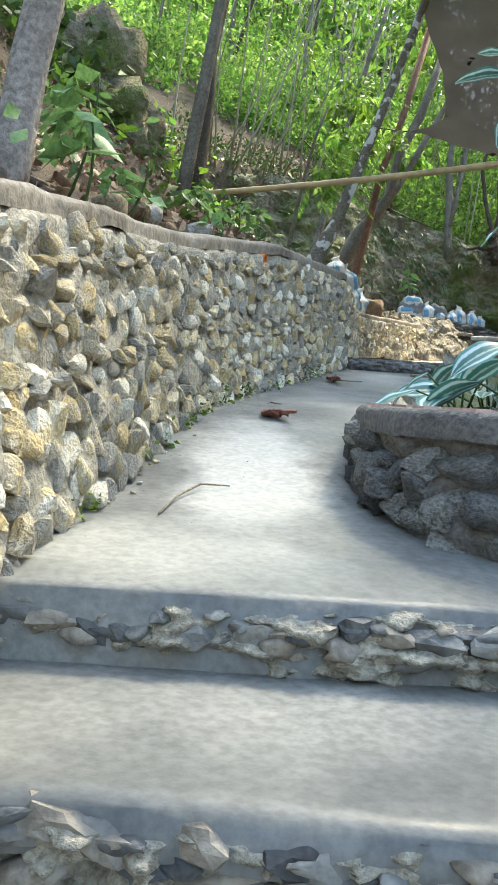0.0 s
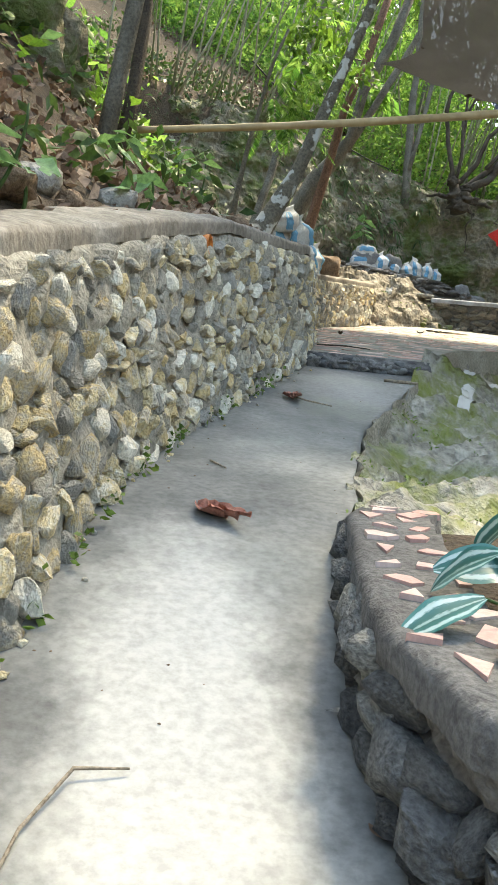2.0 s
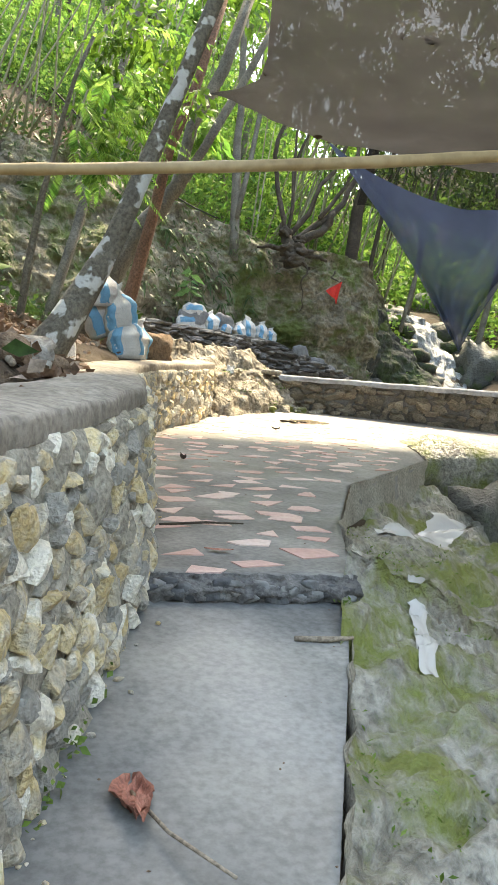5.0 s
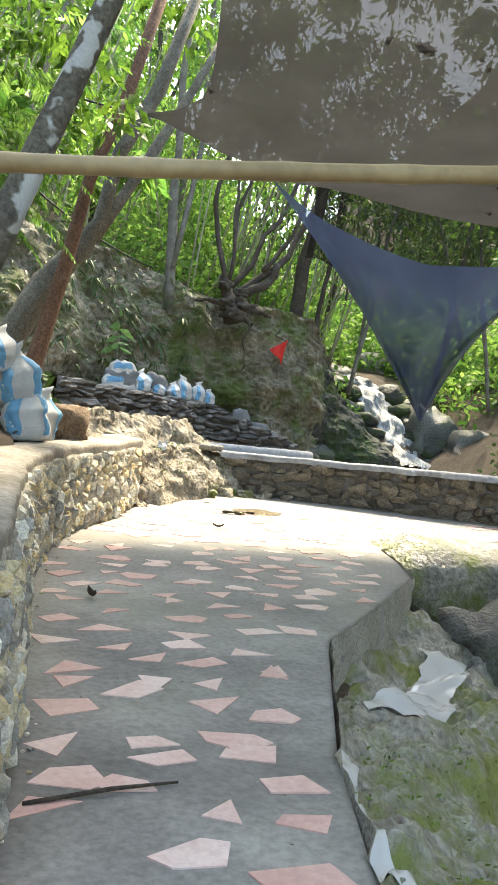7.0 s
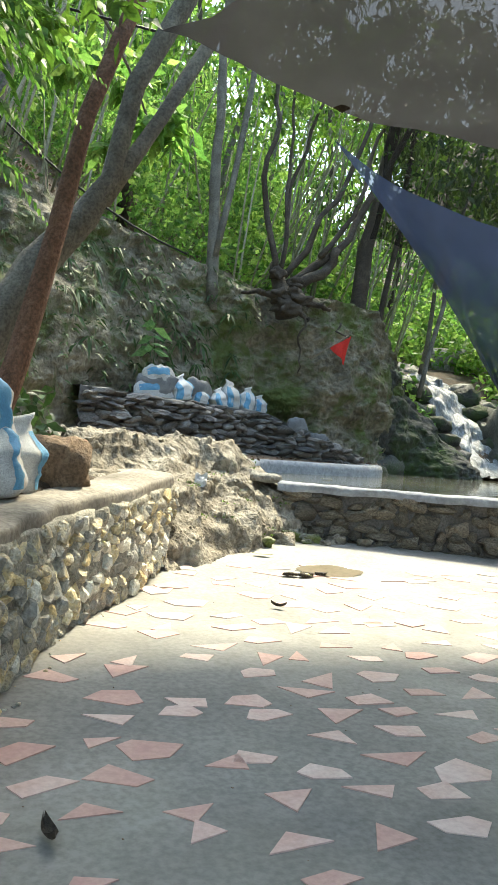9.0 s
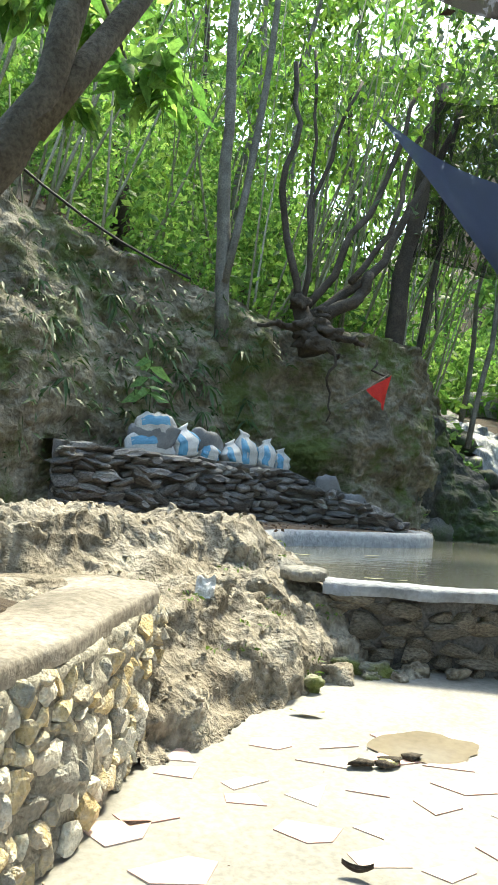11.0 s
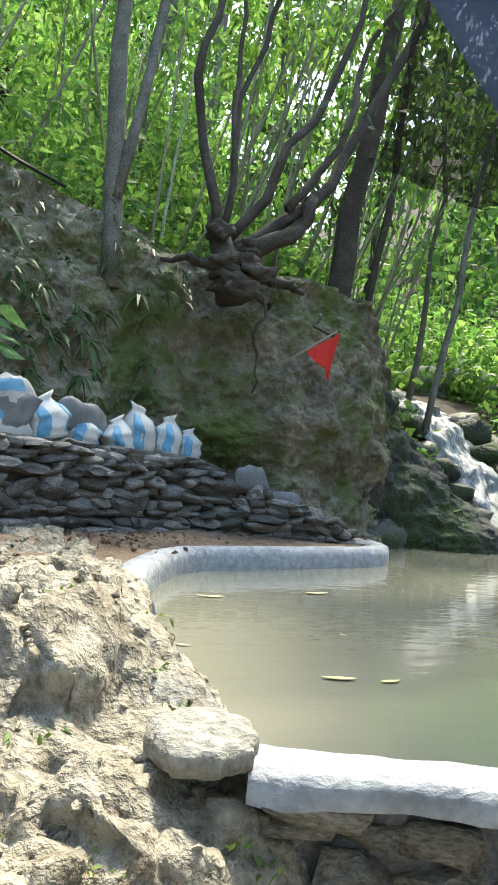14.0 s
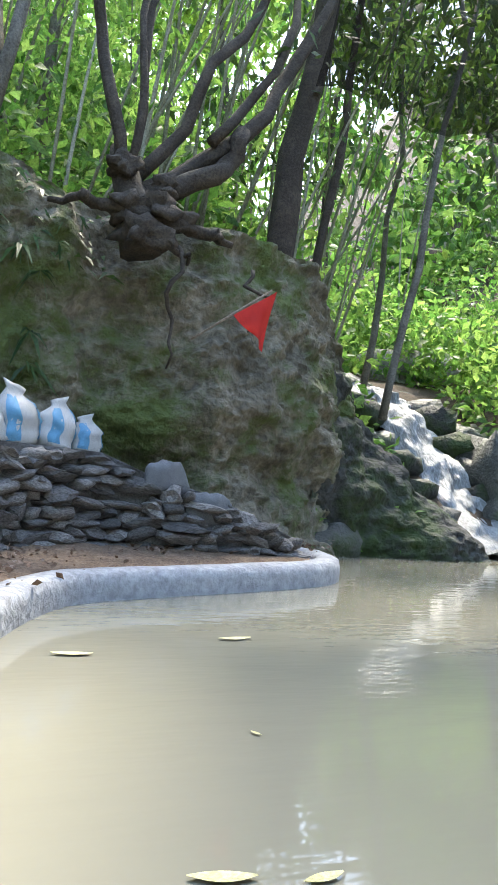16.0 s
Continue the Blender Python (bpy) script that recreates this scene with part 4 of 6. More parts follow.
# ---- tarpaulin, nets and pole ----
def patch(name, c, material, label, category, sag=0.3, pull=0.12, n=40, folds=0.04, seed=0):
    """A cloth hung by four corners, its edges drawn in and its middle sagging."""
    c = [Vector(p) for p in c]
    mid = sum(c, Vector()) / 4

    def f(u, v):
        p = (c[0].lerp(c[1], u)).lerp(c[3].lerp(c[2], u), v)
        q = 4 * (u * (1 - u) * (1 - 4 * v * (1 - v)) + v * (1 - v) * (1 - 4 * u * (1 - u)))
        p = p.lerp(mid, pull * q)
        p.z -= sag * 16 * u * (1 - u) * v * (1 - v)
        p += Vector((0, 0, 1)) * folds * fbm((u * 6 + seed, v * 3, seed), 4)
        return p

    v_, f_ = grid(n, n, f)
    return thing(name, v_, f_, material, label, category)


def tarp_pt(u, v):
    """v runs along the path from the far edge; the near-side edge is drawn in to a rope at its far corner."""
    left = Vector((float(np.interp(v, [0, 0.05, 0.11, 0.2, 0.36, 0.65, 1], [2.73, 3.05, 3.20, 3.08, 2.72, 1.9, 1.2])), 17.02 - 8.2 * v, 6.43 + 0.1 * v))
    right = Vector((9.6 - 0.6 * v, 16.5 - 8.3 * v, 5.95 + 0.25 * v))
    p = left.lerp(right, u)
    p.y += 0.35 * 4 * u * (1 - u) * (1 - v)
    p.z -= 0.22 * 4 * u * (1 - u) * math.sin(math.pi * min(1, 0.25 + v)) + 0.05 * math.sin(u * 9 + v * 4) * (1 - u)
    return p + Vector((0, 0, 0.10)) * fbm((u * 5, v * 4, 0), 3)


v_, f_ = grid(60, 60, tarp_pt)
thing("tarpaulin", v_, f_, "tarp", "dark grey shade tarpaulin stretched overhead between trees", "tarpaulin")


def net_pt(u, v):
    a, b2, tip = Vector((6.0, 21.37, 7.46)), Vector((10.60, 18.17, 6.56)), Vector((9.13, 20.9, 3.53))
    p = a.lerp(b2, u)
    p.z -= 0.9 * 4 * u * (1 - u)
    q = p.lerp(tip, v)
    k = 4 * v * (1 - v)
    q += (Vector((8.17, 20.90, 5.84)) - q) * 0.18 * k * abs(2 * u - 1)
    q += Vector((0.6, 0.8, 0)) * 0.30 * math.sin(u * 17 + v * 4 + 2 * fbm((u * 3, v * 2, 1), 2)) * (1 - v) * (0.4 + v)
    return q


v_, f_ = grid(60, 40, net_pt)
thing("shade_net", v_, f_, "net", "navy blue shade net hanging in folds to a point", "net")
patch("shade_net", [(8.30, 25.0, 7.08), (12.6, 24.6, 6.45), (11.6, 21.6, 8.7), (7.2, 22.4, 8.3)], "net_black", "thin black shade net stretched under the trees", "net", 0.15, 0.05, 30, 0.12, 3)


def bamboo_pole(p0, p1, r, label, joints=9):
    root = base("bamboo_pole", Matrix.Identity(4), label, "pole")
    n = joints * 4
    pts, rad = [], []
    for i in range(n + 1):
        s = i / n
        pts.append(Vector(p0).lerp(Vector(p1), s) + Vector((0, 0, -0.05 * 4 * s * (1 - s))))
        rad.append(r * (1.0 + (0.10 if i % 4 == 0 else 0.0)) * (0.8 + 0.25 * s))
    part("culm", *tube(pts, rad, 12), "bamboo", root)
    return root


bamboo_pole((-0.75, 10.62, 3.53), (4.3, 10.6, 4.40), 0.042, "dry yellow bamboo pole slung across the path")
v_, f_ = tube(bend((0.9, 24, 8.3), (5.0, 25.9, 6.5), (0, 0, -0.3)), [0.02] * 8, 6)
thing("cable", v_, f_, "cable", "black hose strung between the trees", "cable")

# ---- flag ----
fl = base("flag", pose(8.13, 25.5, 4.5), "small red cloth flag on a thin stick in the cliff", "flag")
part("stick", *tube([(-0.55, 0.3, 0.28), (-0.25, 0.1, 0.52), (0.12, 0, 0.80)], [0.012, 0.012, 0.01], 6), "wood_dry", fl)
v_, f_ = grid(8, 8, lambda u, v: (-0.28 + 0.42 * u * (1 - v) + 0.22 * v + 0.1 * u * v, -0.06 + 0.04 * math.sin(u * 6 + v * 3), 0.50 + 0.28 * u * (1 - v) - 0.30 * v * (0.5 + 0.5 * u)))
part("cloth", v_, f_, "flag", fl)

# ---- sacks ----
def sack(at, size, lying, turn, tilt, tone, label, seed, group):
    """A filled woven sack: body, coloured print band and tied mouth."""
    root = base("sack", pose(*at, 0, 0, turn), label, "sack", group)
    w, d, h = size

    def f(u, v):
        a = 2 * math.pi * u
        t = v
        r = float(np.interp(t, (0, 0.04, 0.3, 0.58, 0.70, 0.80, 0.88, 1.0), (0.80, 1.0, 1.04, 1.0, 0.88, 0.62, 0.42, 0.60)))
        if lying:
            r = float(np.interp(t, (0, 0.06, 0.2, 0.5, 0.8, 0.94, 1.0), (0.55, 0.80, 0.97, 1.0, 0.95, 0.72, 0.6)))
        e = 1 + 0.16 * fbm((math.cos(a) * 2.0 + seed, math.sin(a) * 2.0, t * 5), 4)
        c, s = math.cos(a), math.sin(a)
        x = w / 2 * r * e * math.copysign(abs(c) ** 0.7, c)
        y = d / 2 * r * e * math.copysign(abs(s) ** 0.8, s)
        y *= 1 - 0.88 * max(0, (t - 0.55) / 0.45) ** 1.1
        h2 = h * (1 + 0.10 * math.copysign(abs(c), c * math.sin(seed * 2.1)) * max(0, t - 0.5) * 2)
        if lying:
            y *= 0.35 + 0.65 * math.sin(math.pi * min(1, max(0, t * 1.1 - 0.05))) ** 0.5
        x += 0.10 * w * fbm((t * 3, seed, 1), 2)
        return Vector((x, y, h2 * t))

    rot = pose(0, 0, 0, 0, tilt, 0) if not lying else pose(0, 0, d / 2, 0, 82 + tilt, 0) @ pose(0, 0, -h / 2)
    v_, f_ = grid(22, 18, f, close_u=True)
    f_ = f_ + [tuple(range(21, -1, -1)), tuple(17 * 22 + i for i in range(22))]
    part("body", [rot @ p for p in v_], f_, tone, root)
    if tone == "sack_white":
        for k, u0 in enumerate((0.62, 0.86)):
            bv, bf = grid(8, 16, lambda u, v: Matrix.Diagonal((1.025, 1.04, 1.0)) @ f(u0 + 0.11 * u, 0.10 + 0.70 * v))
            part("print_band", [rot @ p for p in bv], bf, "sack_blue", root, "pale blue printed band")
    return root


def sb_xy(x):
    return float(np.interp(x, [p[0] for p in SB], [p[1] for p in SB]))


G = "sacks on the sandbag wall"
for k, (x, dz, size, lying, turn, tilt, tone) in enumerate([
        (4.35, 0.0, (0.42, 0.19, 0.85), True, 30, 0, "sack_white"), (4.40, 0.14, (0.42, 0.19, 0.85), True, 28, 6, "sack_dark"), (4.45, 0.28, (0.42, 0.18, 0.8), True, 33, 3, "sack_white"),
        (4.95, 0.03, (0.42, 0.30, 0.44), False, 25, -14, "sack_white"), (5.30, 0.0, (0.36, 0.26, 0.35), False, 20, 10, "sack_white"), (5.32, 0.20, (0.36, 0.18, 0.75), True, 35, 12, "sack_dark"),
        (5.78, 0.0, (0.36, 0.28, 0.36), False, 30, -8, "sack_white"), (6.05, 0.0, (0.42, 0.30, 0.54), False, 30, -6, "sack_white"), (6.40, 0.0, (0.36, 0.30, 0.48), False, 32, 8, "sack_white"), (6.72, 0.0, (0.34, 0.28, 0.36), False, 28, 4, "sack_white")]):
    sack((x, sb_xy(x) + 0.2, sb_top(Vector((x, 0, 0))) + dz - 0.03), size, lying, turn, tilt, tone, "filled white woven sack with blue print" if tone == "sack_white" else "dull grey filled sack lying on others", k + 1, G)
for k, (x, y, dz, tn) in enumerate([(7.5, 25.95, 3.4, 20), (7.95, 25.9, 3.12, 5)]):
    sack((x, y, dz), (0.30, 0.15, 0.5), True, tn, 8, "sack_dark", "dull blue-grey sandbag at the end of the stack", 30 + k, G)
G = "sacks on the retaining wall"
for k, (x, y, z, size, lying, turn, tilt, tone) in enumerate([
        (1.80, 15.75, 2.68, (0.40, 0.32, 0.50), False, 10, 4, "sack_white"), (1.70, 15.38, 2.68, (0.40, 0.32, 0.50), False, -5, -5, "sack_white"), (1.50, 15.65, 2.96, (0.40, 0.28, 0.60), False, 15, -28, "sack_white"),
        (1.66, 15.45, 2.98, (0.38, 0.28, 0.55), False, -10, -16, "sack_white"), (1.40, 15.5, 3.28, (0.38, 0.30, 0.40), False, 40, -6, "sack_white")]):
    sack((x - 0.05, y, z), size, lying, turn, tilt, tone, "filled white woven sack with blue print on the wall top", 60 + k, G)
boulder("boulder", (2.12, 16.2, 2.86), (0.24, 0.2, 0.24), "litter", "rounded brown rock on the wall top", 71, 0.3)

bt = base("plastic_bottle", pose(0.72, 11.6, cap_z(11.6) + 0.005) @ Matrix.Diagonal((0.8, 0.8, 0.75, 1)), "empty white plastic bottle standing on the wall top", "bottle")
prof = [(0.045, 0.0), (0.05, 0.02), (0.05, 0.20), (0.04, 0.25), (0.018, 0.30), (0.018, 0.33)]
v_, f_ = grid(14, 6, lambda u, v: (prof[round(v * 5)][0] * math.cos(2 * math.pi * u), prof[round(v * 5)][0] * math.sin(2 * math.pi * u), prof[round(v * 5)][1]), close_u=True)
part("body", v_, f_ + [tuple(range(13, -1, -1))], "plastic", bt)
part("cap", *tube([(0, 0, 0.325), (0, 0, 0.35)], [0.02, 0.02], 12), "plastic", bt, "white screw cap")

# drain pipes in the wall
for (x, y, z) in ((-0.005, 6.685, 2.13), (1.93, 14.88, 2.355)):
    n = Vector((1, -0.30, 0.05)).normalized()
    dp = base("drain_pipe", Matrix.Translation((x, y, z)) @ n.to_track_quat("Z", "Y").to_matrix().to_4x4(), "orange plastic drain pipe end set in the wall", "pipe", "drain pipes")
    v_, f_ = grid(16, 5, lambda u, v: ((0.056, 0.056, 0.047, 0.047, 0.025)[round(v * 4)] * math.cos(6.2832 * u), (0.056, 0.056, 0.047, 0.047, 0.025)[round(v * 4)] * math.sin(6.2832 * u), (-0.06, 0.022, 0.022, 0.0, -0.05)[round(v * 4)]), close_u=True)
    part("tube", v_, f_, "orange", dp)

# ---- trees ----
def tree(name, points, radii, material, label, limbs=(), crown=None, leaf="leaf", category="tree"):
    """Crooked trunk, limbs as (points, radii), crown as (centre, radius, leaf count, leaf length)."""
    root = base(name, Matrix.Translation(points[0]), label, category)
    inv = Matrix.Translation(-Vector(points[0]))

    def put(nm, pts, rad, seed):
        v_, f_ = tube(pts, rad, 10, 0.35, seed)
        part(nm, [inv @ Vector(p) for p in v_], f_, material, root)

    put("trunk", points, radii, points[0][0])
    for k, (pts, rad) in enumerate(limbs):
        put("limb", pts, rad, k + 3)
    if crown:
        ps, ds, ss = [], [], []
        for c, r, n, s in crown:
            p, d = cloud(n, c, r)
            ps.append(p)
            ds.append(d)
            ss.append(s * rng.uniform(0.7, 1.3, n))
        ps, ds, ss = np.vstack(ps) - np.array(points[0]), np.vstack(ds), np.concatenate(ss)
        ob = new("crown", scatter("crown", ps, ds, ss, ss * 0.22, leaf))
        ob.parent = root
    return root


def line_tree(p0, p1, r0, r1, mat_, label, sag=(0, 0, 0), jit=0.15, seed=1, n=10, **k):
    return tree("tree", bend(p0, p1, sag, n, jit, seed), taper(r0, r1, n), mat_, label, **k)


tree("tree", [(0.22, 11.3, 2.2), (0.42, 11.25, 2.5), (0.62, 11.2, 2.78), (0.93, 11.2, 3.39), (1.25, 11.2, 4.33), (1.51, 11.2, 5.11), (1.78, 11.2, 5.95), (2.2, 11.25, 7.3), (2.6, 11.3, 8.3), (3.0, 11.3, 9.4)], [0.26, 0.17, 0.105, 0.072, 0.06, 0.056, 0.054, 0.05, 0.045, 0.03], "bark_spot", "leaning tree with pale lichen spots on its bark",
          limbs=[(bend((2.2, 11.3, 7.3), (0.6, 12.5, 10.5), (0, 0, 0.3)), taper(0.06, 0.02)), (bend((2.6, 11.3, 8.3), (3.6, 9.6, 10.6)), taper(0.05, 0.02))],
          # Crown clusters added above the view, positioned so they shade the path.
          crown=[((3.5, 9.6, 10.4), (1.7, 1.7, 0.8), 1700, 0.27), ((3.4, 5.4, 10.2), (1.5, 1.1, 0.8), 350, 0.27), ((1.6, 8.4, 10.6), (1.5, 1.8, 0.8), 450, 0.27), ((4.6, 7.6, 10.4), (1.2, 1.6, 0.8), 800, 0.27), ((2.6, 12.5, 10.6), (1.6, 1.2, 0.8), 700, 0.27)])
tree("tree", [(1.45, 16.3, 2.6), (1.62, 16.3, 3.0), (1.78, 16.3, 3.57), (1.98, 16.3, 4.56), (2.13, 16.3, 5.4), (2.45, 16.35, 6.35), (2.9, 16.5, 8.2)], [0.13, 0.10, 0.085, 0.08, 0.075, 0.07, 0.06], "bark_red", "slender leaning tree with red-brown bark")
tree("tree", [(1.15, 17.2, 2.6), (1.45, 17.2, 3.5), (1.89, 17.3, 4.43), (2.25, 17.3, 4.9), (2.45, 17.3, 5.25), (2.6, 17.3, 6.06), (3.0, 17.35, 6.9), (3.5, 17.5, 8.6)], [0.19, 0.16, 0.14, 0.12, 0.10, 0.09, 0.08, 0.06], "bark_grey", "grey-barked forked tree leaning over the path",
          limbs=[(bend((2.40, 17.3, 5.05), (3.9, 18.0, 8.0), (0.05, 0, 0.0)), taper(0.08, 0.05))],
          crown=[((1.45, 15.0, 5.7), (0.6, 0.6, 0.8), 700, 0.15), ((2.6, 18.0, 8.9), (1.6, 1.4, 0.8), 500, 0.2)])
def frond(length, seed):
    """A feathery compound leaf: rachis and pairs of narrow leaflets."""
    c, d, sz = [], [], []
    for i in range(22):
        t = 0.12 + 0.88 * i / 21
        for sgn in (-1, 1):
            c.append((0, length * t, -0.30 * length * t * t))
            d.append((sgn * 1.0, 0.55, -0.25))
            sz.append(0.13 * math.sin(math.pi * (0.12 + 0.8 * t)))
    return scatter("frond", c, d, sz, np.array(sz) * 0.16, "leaf_sun", 0.5, 0.1)


FRONDS = [frond(0.7 + 0.1 * k, k) for k in range(3)]
fern_tree = tree("tree", bend((0.35, 14.9, 2.75), (0.95, 14.3, 5.9), (-0.1, 0, 0), 9, 0.08, 21), taper(0.05, 0.02, 9), "bark_grey", "slim young tree with feathery bright green fronds")
for k in range(34):
    ob = new("frond", FRONDS[k % 3])
    ob.parent = fern_tree
    tz = rng.uniform(0.55, 1.0)
    ob.matrix_local = pose(0.0 + 0.6 * tz + 0.45 * rng.random(), -0.6 * tz + 0.3 * rng.normal(), 3.15 * tz + 0.15 * rng.normal(), 0, 0, rng.uniform(-150, 10)) @ pose(0, 0, 0, rng.uniform(-28, 12), rng.normal() * 15, 0)
line_tree((-1.32, 4.2, 1.8), (-0.75, 4.3, 5.4), 0.10, 0.085, "bark_pale", "straight pale grey trunk at the wall top", (0, 0, 0), 0.05, 9)
line_tree((-0.95, 9.6, ground_z(-0.95, 9.6) - 0.15), (-0.2, 9.9, 8.8), 0.08, 0.06, "bark_grey", "grey tree on the hillside", (0, 0, 0), 0.1, 11)
line_tree((-0.9, 10.4, ground_z(-0.9, 10.4) - 0.15), (-0.3, 11.6, 9.6), 0.07, 0.05, "bark_dark", "dark thin tree on the hillside", (0, 0, 0), 0.1, 12)
line_tree((0.7, 17.3, ground_z(0.7, 17.3) - 0.15), (2.6, 19.9, 10.5), 0.08, 0.05, "bark_grey", "grey leaning tree on the hillside", (0, 0, 0), 0.1, 13,
          limbs=[(bend((1.7, 18.7, 7.8), (3.3, 20.0, 6.4), (0, 0, 0.4)), taper(0.03, 0.01))], crown=[((3.05, 20.0, 6.5), (0.55, 0.5, 0.45), 230, 0.26), ((2.4, 20.6, 7.6), (0.8, 0.6, 0.5), 260, 0.26)], leaf="leaf_sun")
line_tree((5.7, 26.5, 5.6), (5.75, 27.0, 12.5), 0.135, 0.07, "bark_grey", "pale forked tree at the brow of the cliff", (-0.12, 0, 0), 0.08, 14, 12,
          limbs=[(bend((5.68, 26.5, 6.65), (6.45, 27.0, 12.6), (0.12, 0, 0)), taper(0.075, 0.05))])
COPPICE = [((6.95, 26.4, 6.35), (6.85, 26.8, 10.8), (-0.15, 0, 0), 0.07, 0.04), ((7.05, 26.5, 6.4), (7.35, 27.0, 11.2), (-0.05, 0, 0), 0.045, 0.025), ((7.15, 26.4, 6.25), (10.2, 27.5, 10.9), (0.2, 0, -0.55), 0.095, 0.06),
           ((7.1, 26.5, 6.4), (9.3, 27.2, 10.9), (0.1, 0, -0.25), 0.075, 0.04), ((7.0, 26.6, 6.4), (8.3, 27.2, 11.0), (-0.1, 0, -0.1), 0.05, 0.03), ((7.2, 26.3, 6.2), (8.2, 26.6, 7.15), (0.1, 0, -0.15), 0.13, 0.09), ((7.9, 26.5, 6.95), (10.0, 27.6, 11.4), (0.1, 0, -0.3), 0.06, 0.035)]
stool = tree("tree", [(7.15, 26.2, 5.6), (7.12, 26.25, 5.85), (7.08, 26.3, 6.1), (7.02, 26.4, 6.3), (6.95, 26.45, 6.55), (6.9, 26.5, 6.7)], [0.22, 0.20, 0.17, 0.15, 0.13, 0.06], "bark_dark", "old coppiced tree with dark twisted limbs on the cliff brow",
             limbs=[(bend(a, b2, sg, 12, 0.35, k * 1.7), taper(r0, r1, 12)) for k, (a, b2, sg, r0, r1) in enumerate(COPPICE)],
             crown=[((8.9, 27.0, 10.4), (1.5, 0.6, 0.9), 420, 0.16), ((7.2, 26.8, 10.6), (0.8, 0.6, 0.8), 200, 0.16)])
for k, (a, b2, sg, r0) in enumerate([((7.0, 26.2, 5.95), (6.3, 26.25, 6.0), (0, -0.05, 0.06), 0.08), ((7.2, 26.15, 5.9), (8.2, 26.2, 5.85), (0, -0.1, 0.05), 0.09), ((7.2, 26.05, 5.8), (7.7, 25.95, 5.55), (0, -0.05, -0.05), 0.05), ((7.35, 26.0, 5.75), (7.45, 25.85, 4.5), (0.1, -0.05, 0), 0.03), ((8.3, 26.1, 5.6), (8.15, 25.8, 4.9), (0.12, -0.05, 0), 0.022)]):
    v_, f_ = tube(bend(a, b2, sg, 12, 0.3, k * 2.3), taper(r0, r0 * 0.4, 12), 8, 0.4, k)
    part("root", [Vector(p) - Vector((7.15, 26.2, 5.6)) for p in v_], f_, "bark_dark", stool, "gnarled exposed root")
for k, (x, y, z, r) in enumerate([(6.95, 26.15, 6.0, 0.17), (7.3, 26.1, 6.05, 0.16), (7.1, 26.05, 5.75, 0.19), (7.5, 26.15, 5.95, 0.13), (6.95, 26.3, 6.45, 0.13), (7.35, 26.25, 6.3, 0.12)]):
    v_, f_ = rock(500 + k, 3, 0.9, (r * 1.25, r, r * 0.85))
    part("burl", [p + Vector((x, y, z)) - Vector((7.15, 26.2, 5.6)) for p in v_], f_, "bark_dark", stool, "knotted burl of dark wood")
line_tree((9.35, 27.9, 5.6), (10.2, 27.9, 11.5), 0.19, 0.13, "bark_dark", "dark leaning tree at the edge of the cliff", (-0.1, 0, 0), 0.12, 15)
line_tree((11.2, 28.0, 4.4), (12.6, 28.4, 10.8), 0.055, 0.035, "bark_grey", "thin pale trunk beside the waterfall", (0, 0, 0), 0.1, 16)
line_tree((10.4, 28.9, 5.4), (11.3, 29.3, 11.5), 0.08, 0.05, "bark_dark", "dark thin trunk beside the waterfall", (0, 0, 0), 0.1, 17)
line_tree((15.0, 27.0, 4.2), (14.0, 27.2, 11.0), 0.06, 0.04, "bark_grey", "thin trunk on the far bank", (0, 0, 0), 0.1, 18)
TREE_LABEL = "slender grey forest tree on the slope"
for k in range(36):
    x, y = -6 + 26 * rng.random(), 29.5 + 22 * rng.random() ** 1.3
    z = ground_z(x, y)
    h = 7 + 5 * rng.random()
    r = 0.05 + 0.06 * rng.random()
    line_tree((x, y, z - 0.2), (x + rng.normal() * 1.3, y + rng.normal() * 0.8, z + h), r, r * 0.5, "bark_grey" if rng.random() < 0.6 else "bark_dark", TREE_LABEL, (0, 0, 0), 0.25, k, 8,
              crown=[((x + rng.normal() * 0.8, y, z + h - 1.0), (1.5, 1.5, 1.3), 420, 0.24)], leaf="leaf" if rng.random() < 0.5 else "leaf_sun")

# bamboo thickets: leaning thin culms
def thicket(cx, cy, n, spread, lean, height, label):
    lot = Lot()
    z0 = ground_z(cx, cy)
    for k in range(n):
        x, y = cx + rng.normal() * spread, cy + rng.normal() * spread * 0.6
        y = max(y, cliff_foot(x) + 1.7)
        z = ground_z(x, y) - 0.2
        h = height * (0.7 + 0.5 * rng.random())
        lot.add(*tube(bend((x, y, z), (x + lean + rng.normal() * 0.9, y + rng.normal() * 0.7, z + h), (rng.normal() * 0.15, 0, 0), 6), taper(0.02 + 0.02 * rng.random(), 0.01, 6), 6))
    thing("bamboo_thicket", lot.v, lot.f, "bamboo_green", label, "bamboo", "stuff")


for c in ((2.6, 26.4, 14, 1.2, 0.8), (8.2, 28.2, 22, 0.9, 2.2), (4.4, 29.5, 10, 1.3, 0.3), (10.6, 30.5, 12, 0.9, 0.9), (0.5, 24.8, 10, 1.0, 0.8), (7.4, 31.5, 12, 1.8, 0.6), (13.5, 37.0, 20, 2.0, 0.2), (-1.2, 19.5, 14, 0.8, 1.0)):
    thicket(c[0], c[1], c[2], c[3], c[4], 6.5, "thicket of thin leaning bamboo culms")


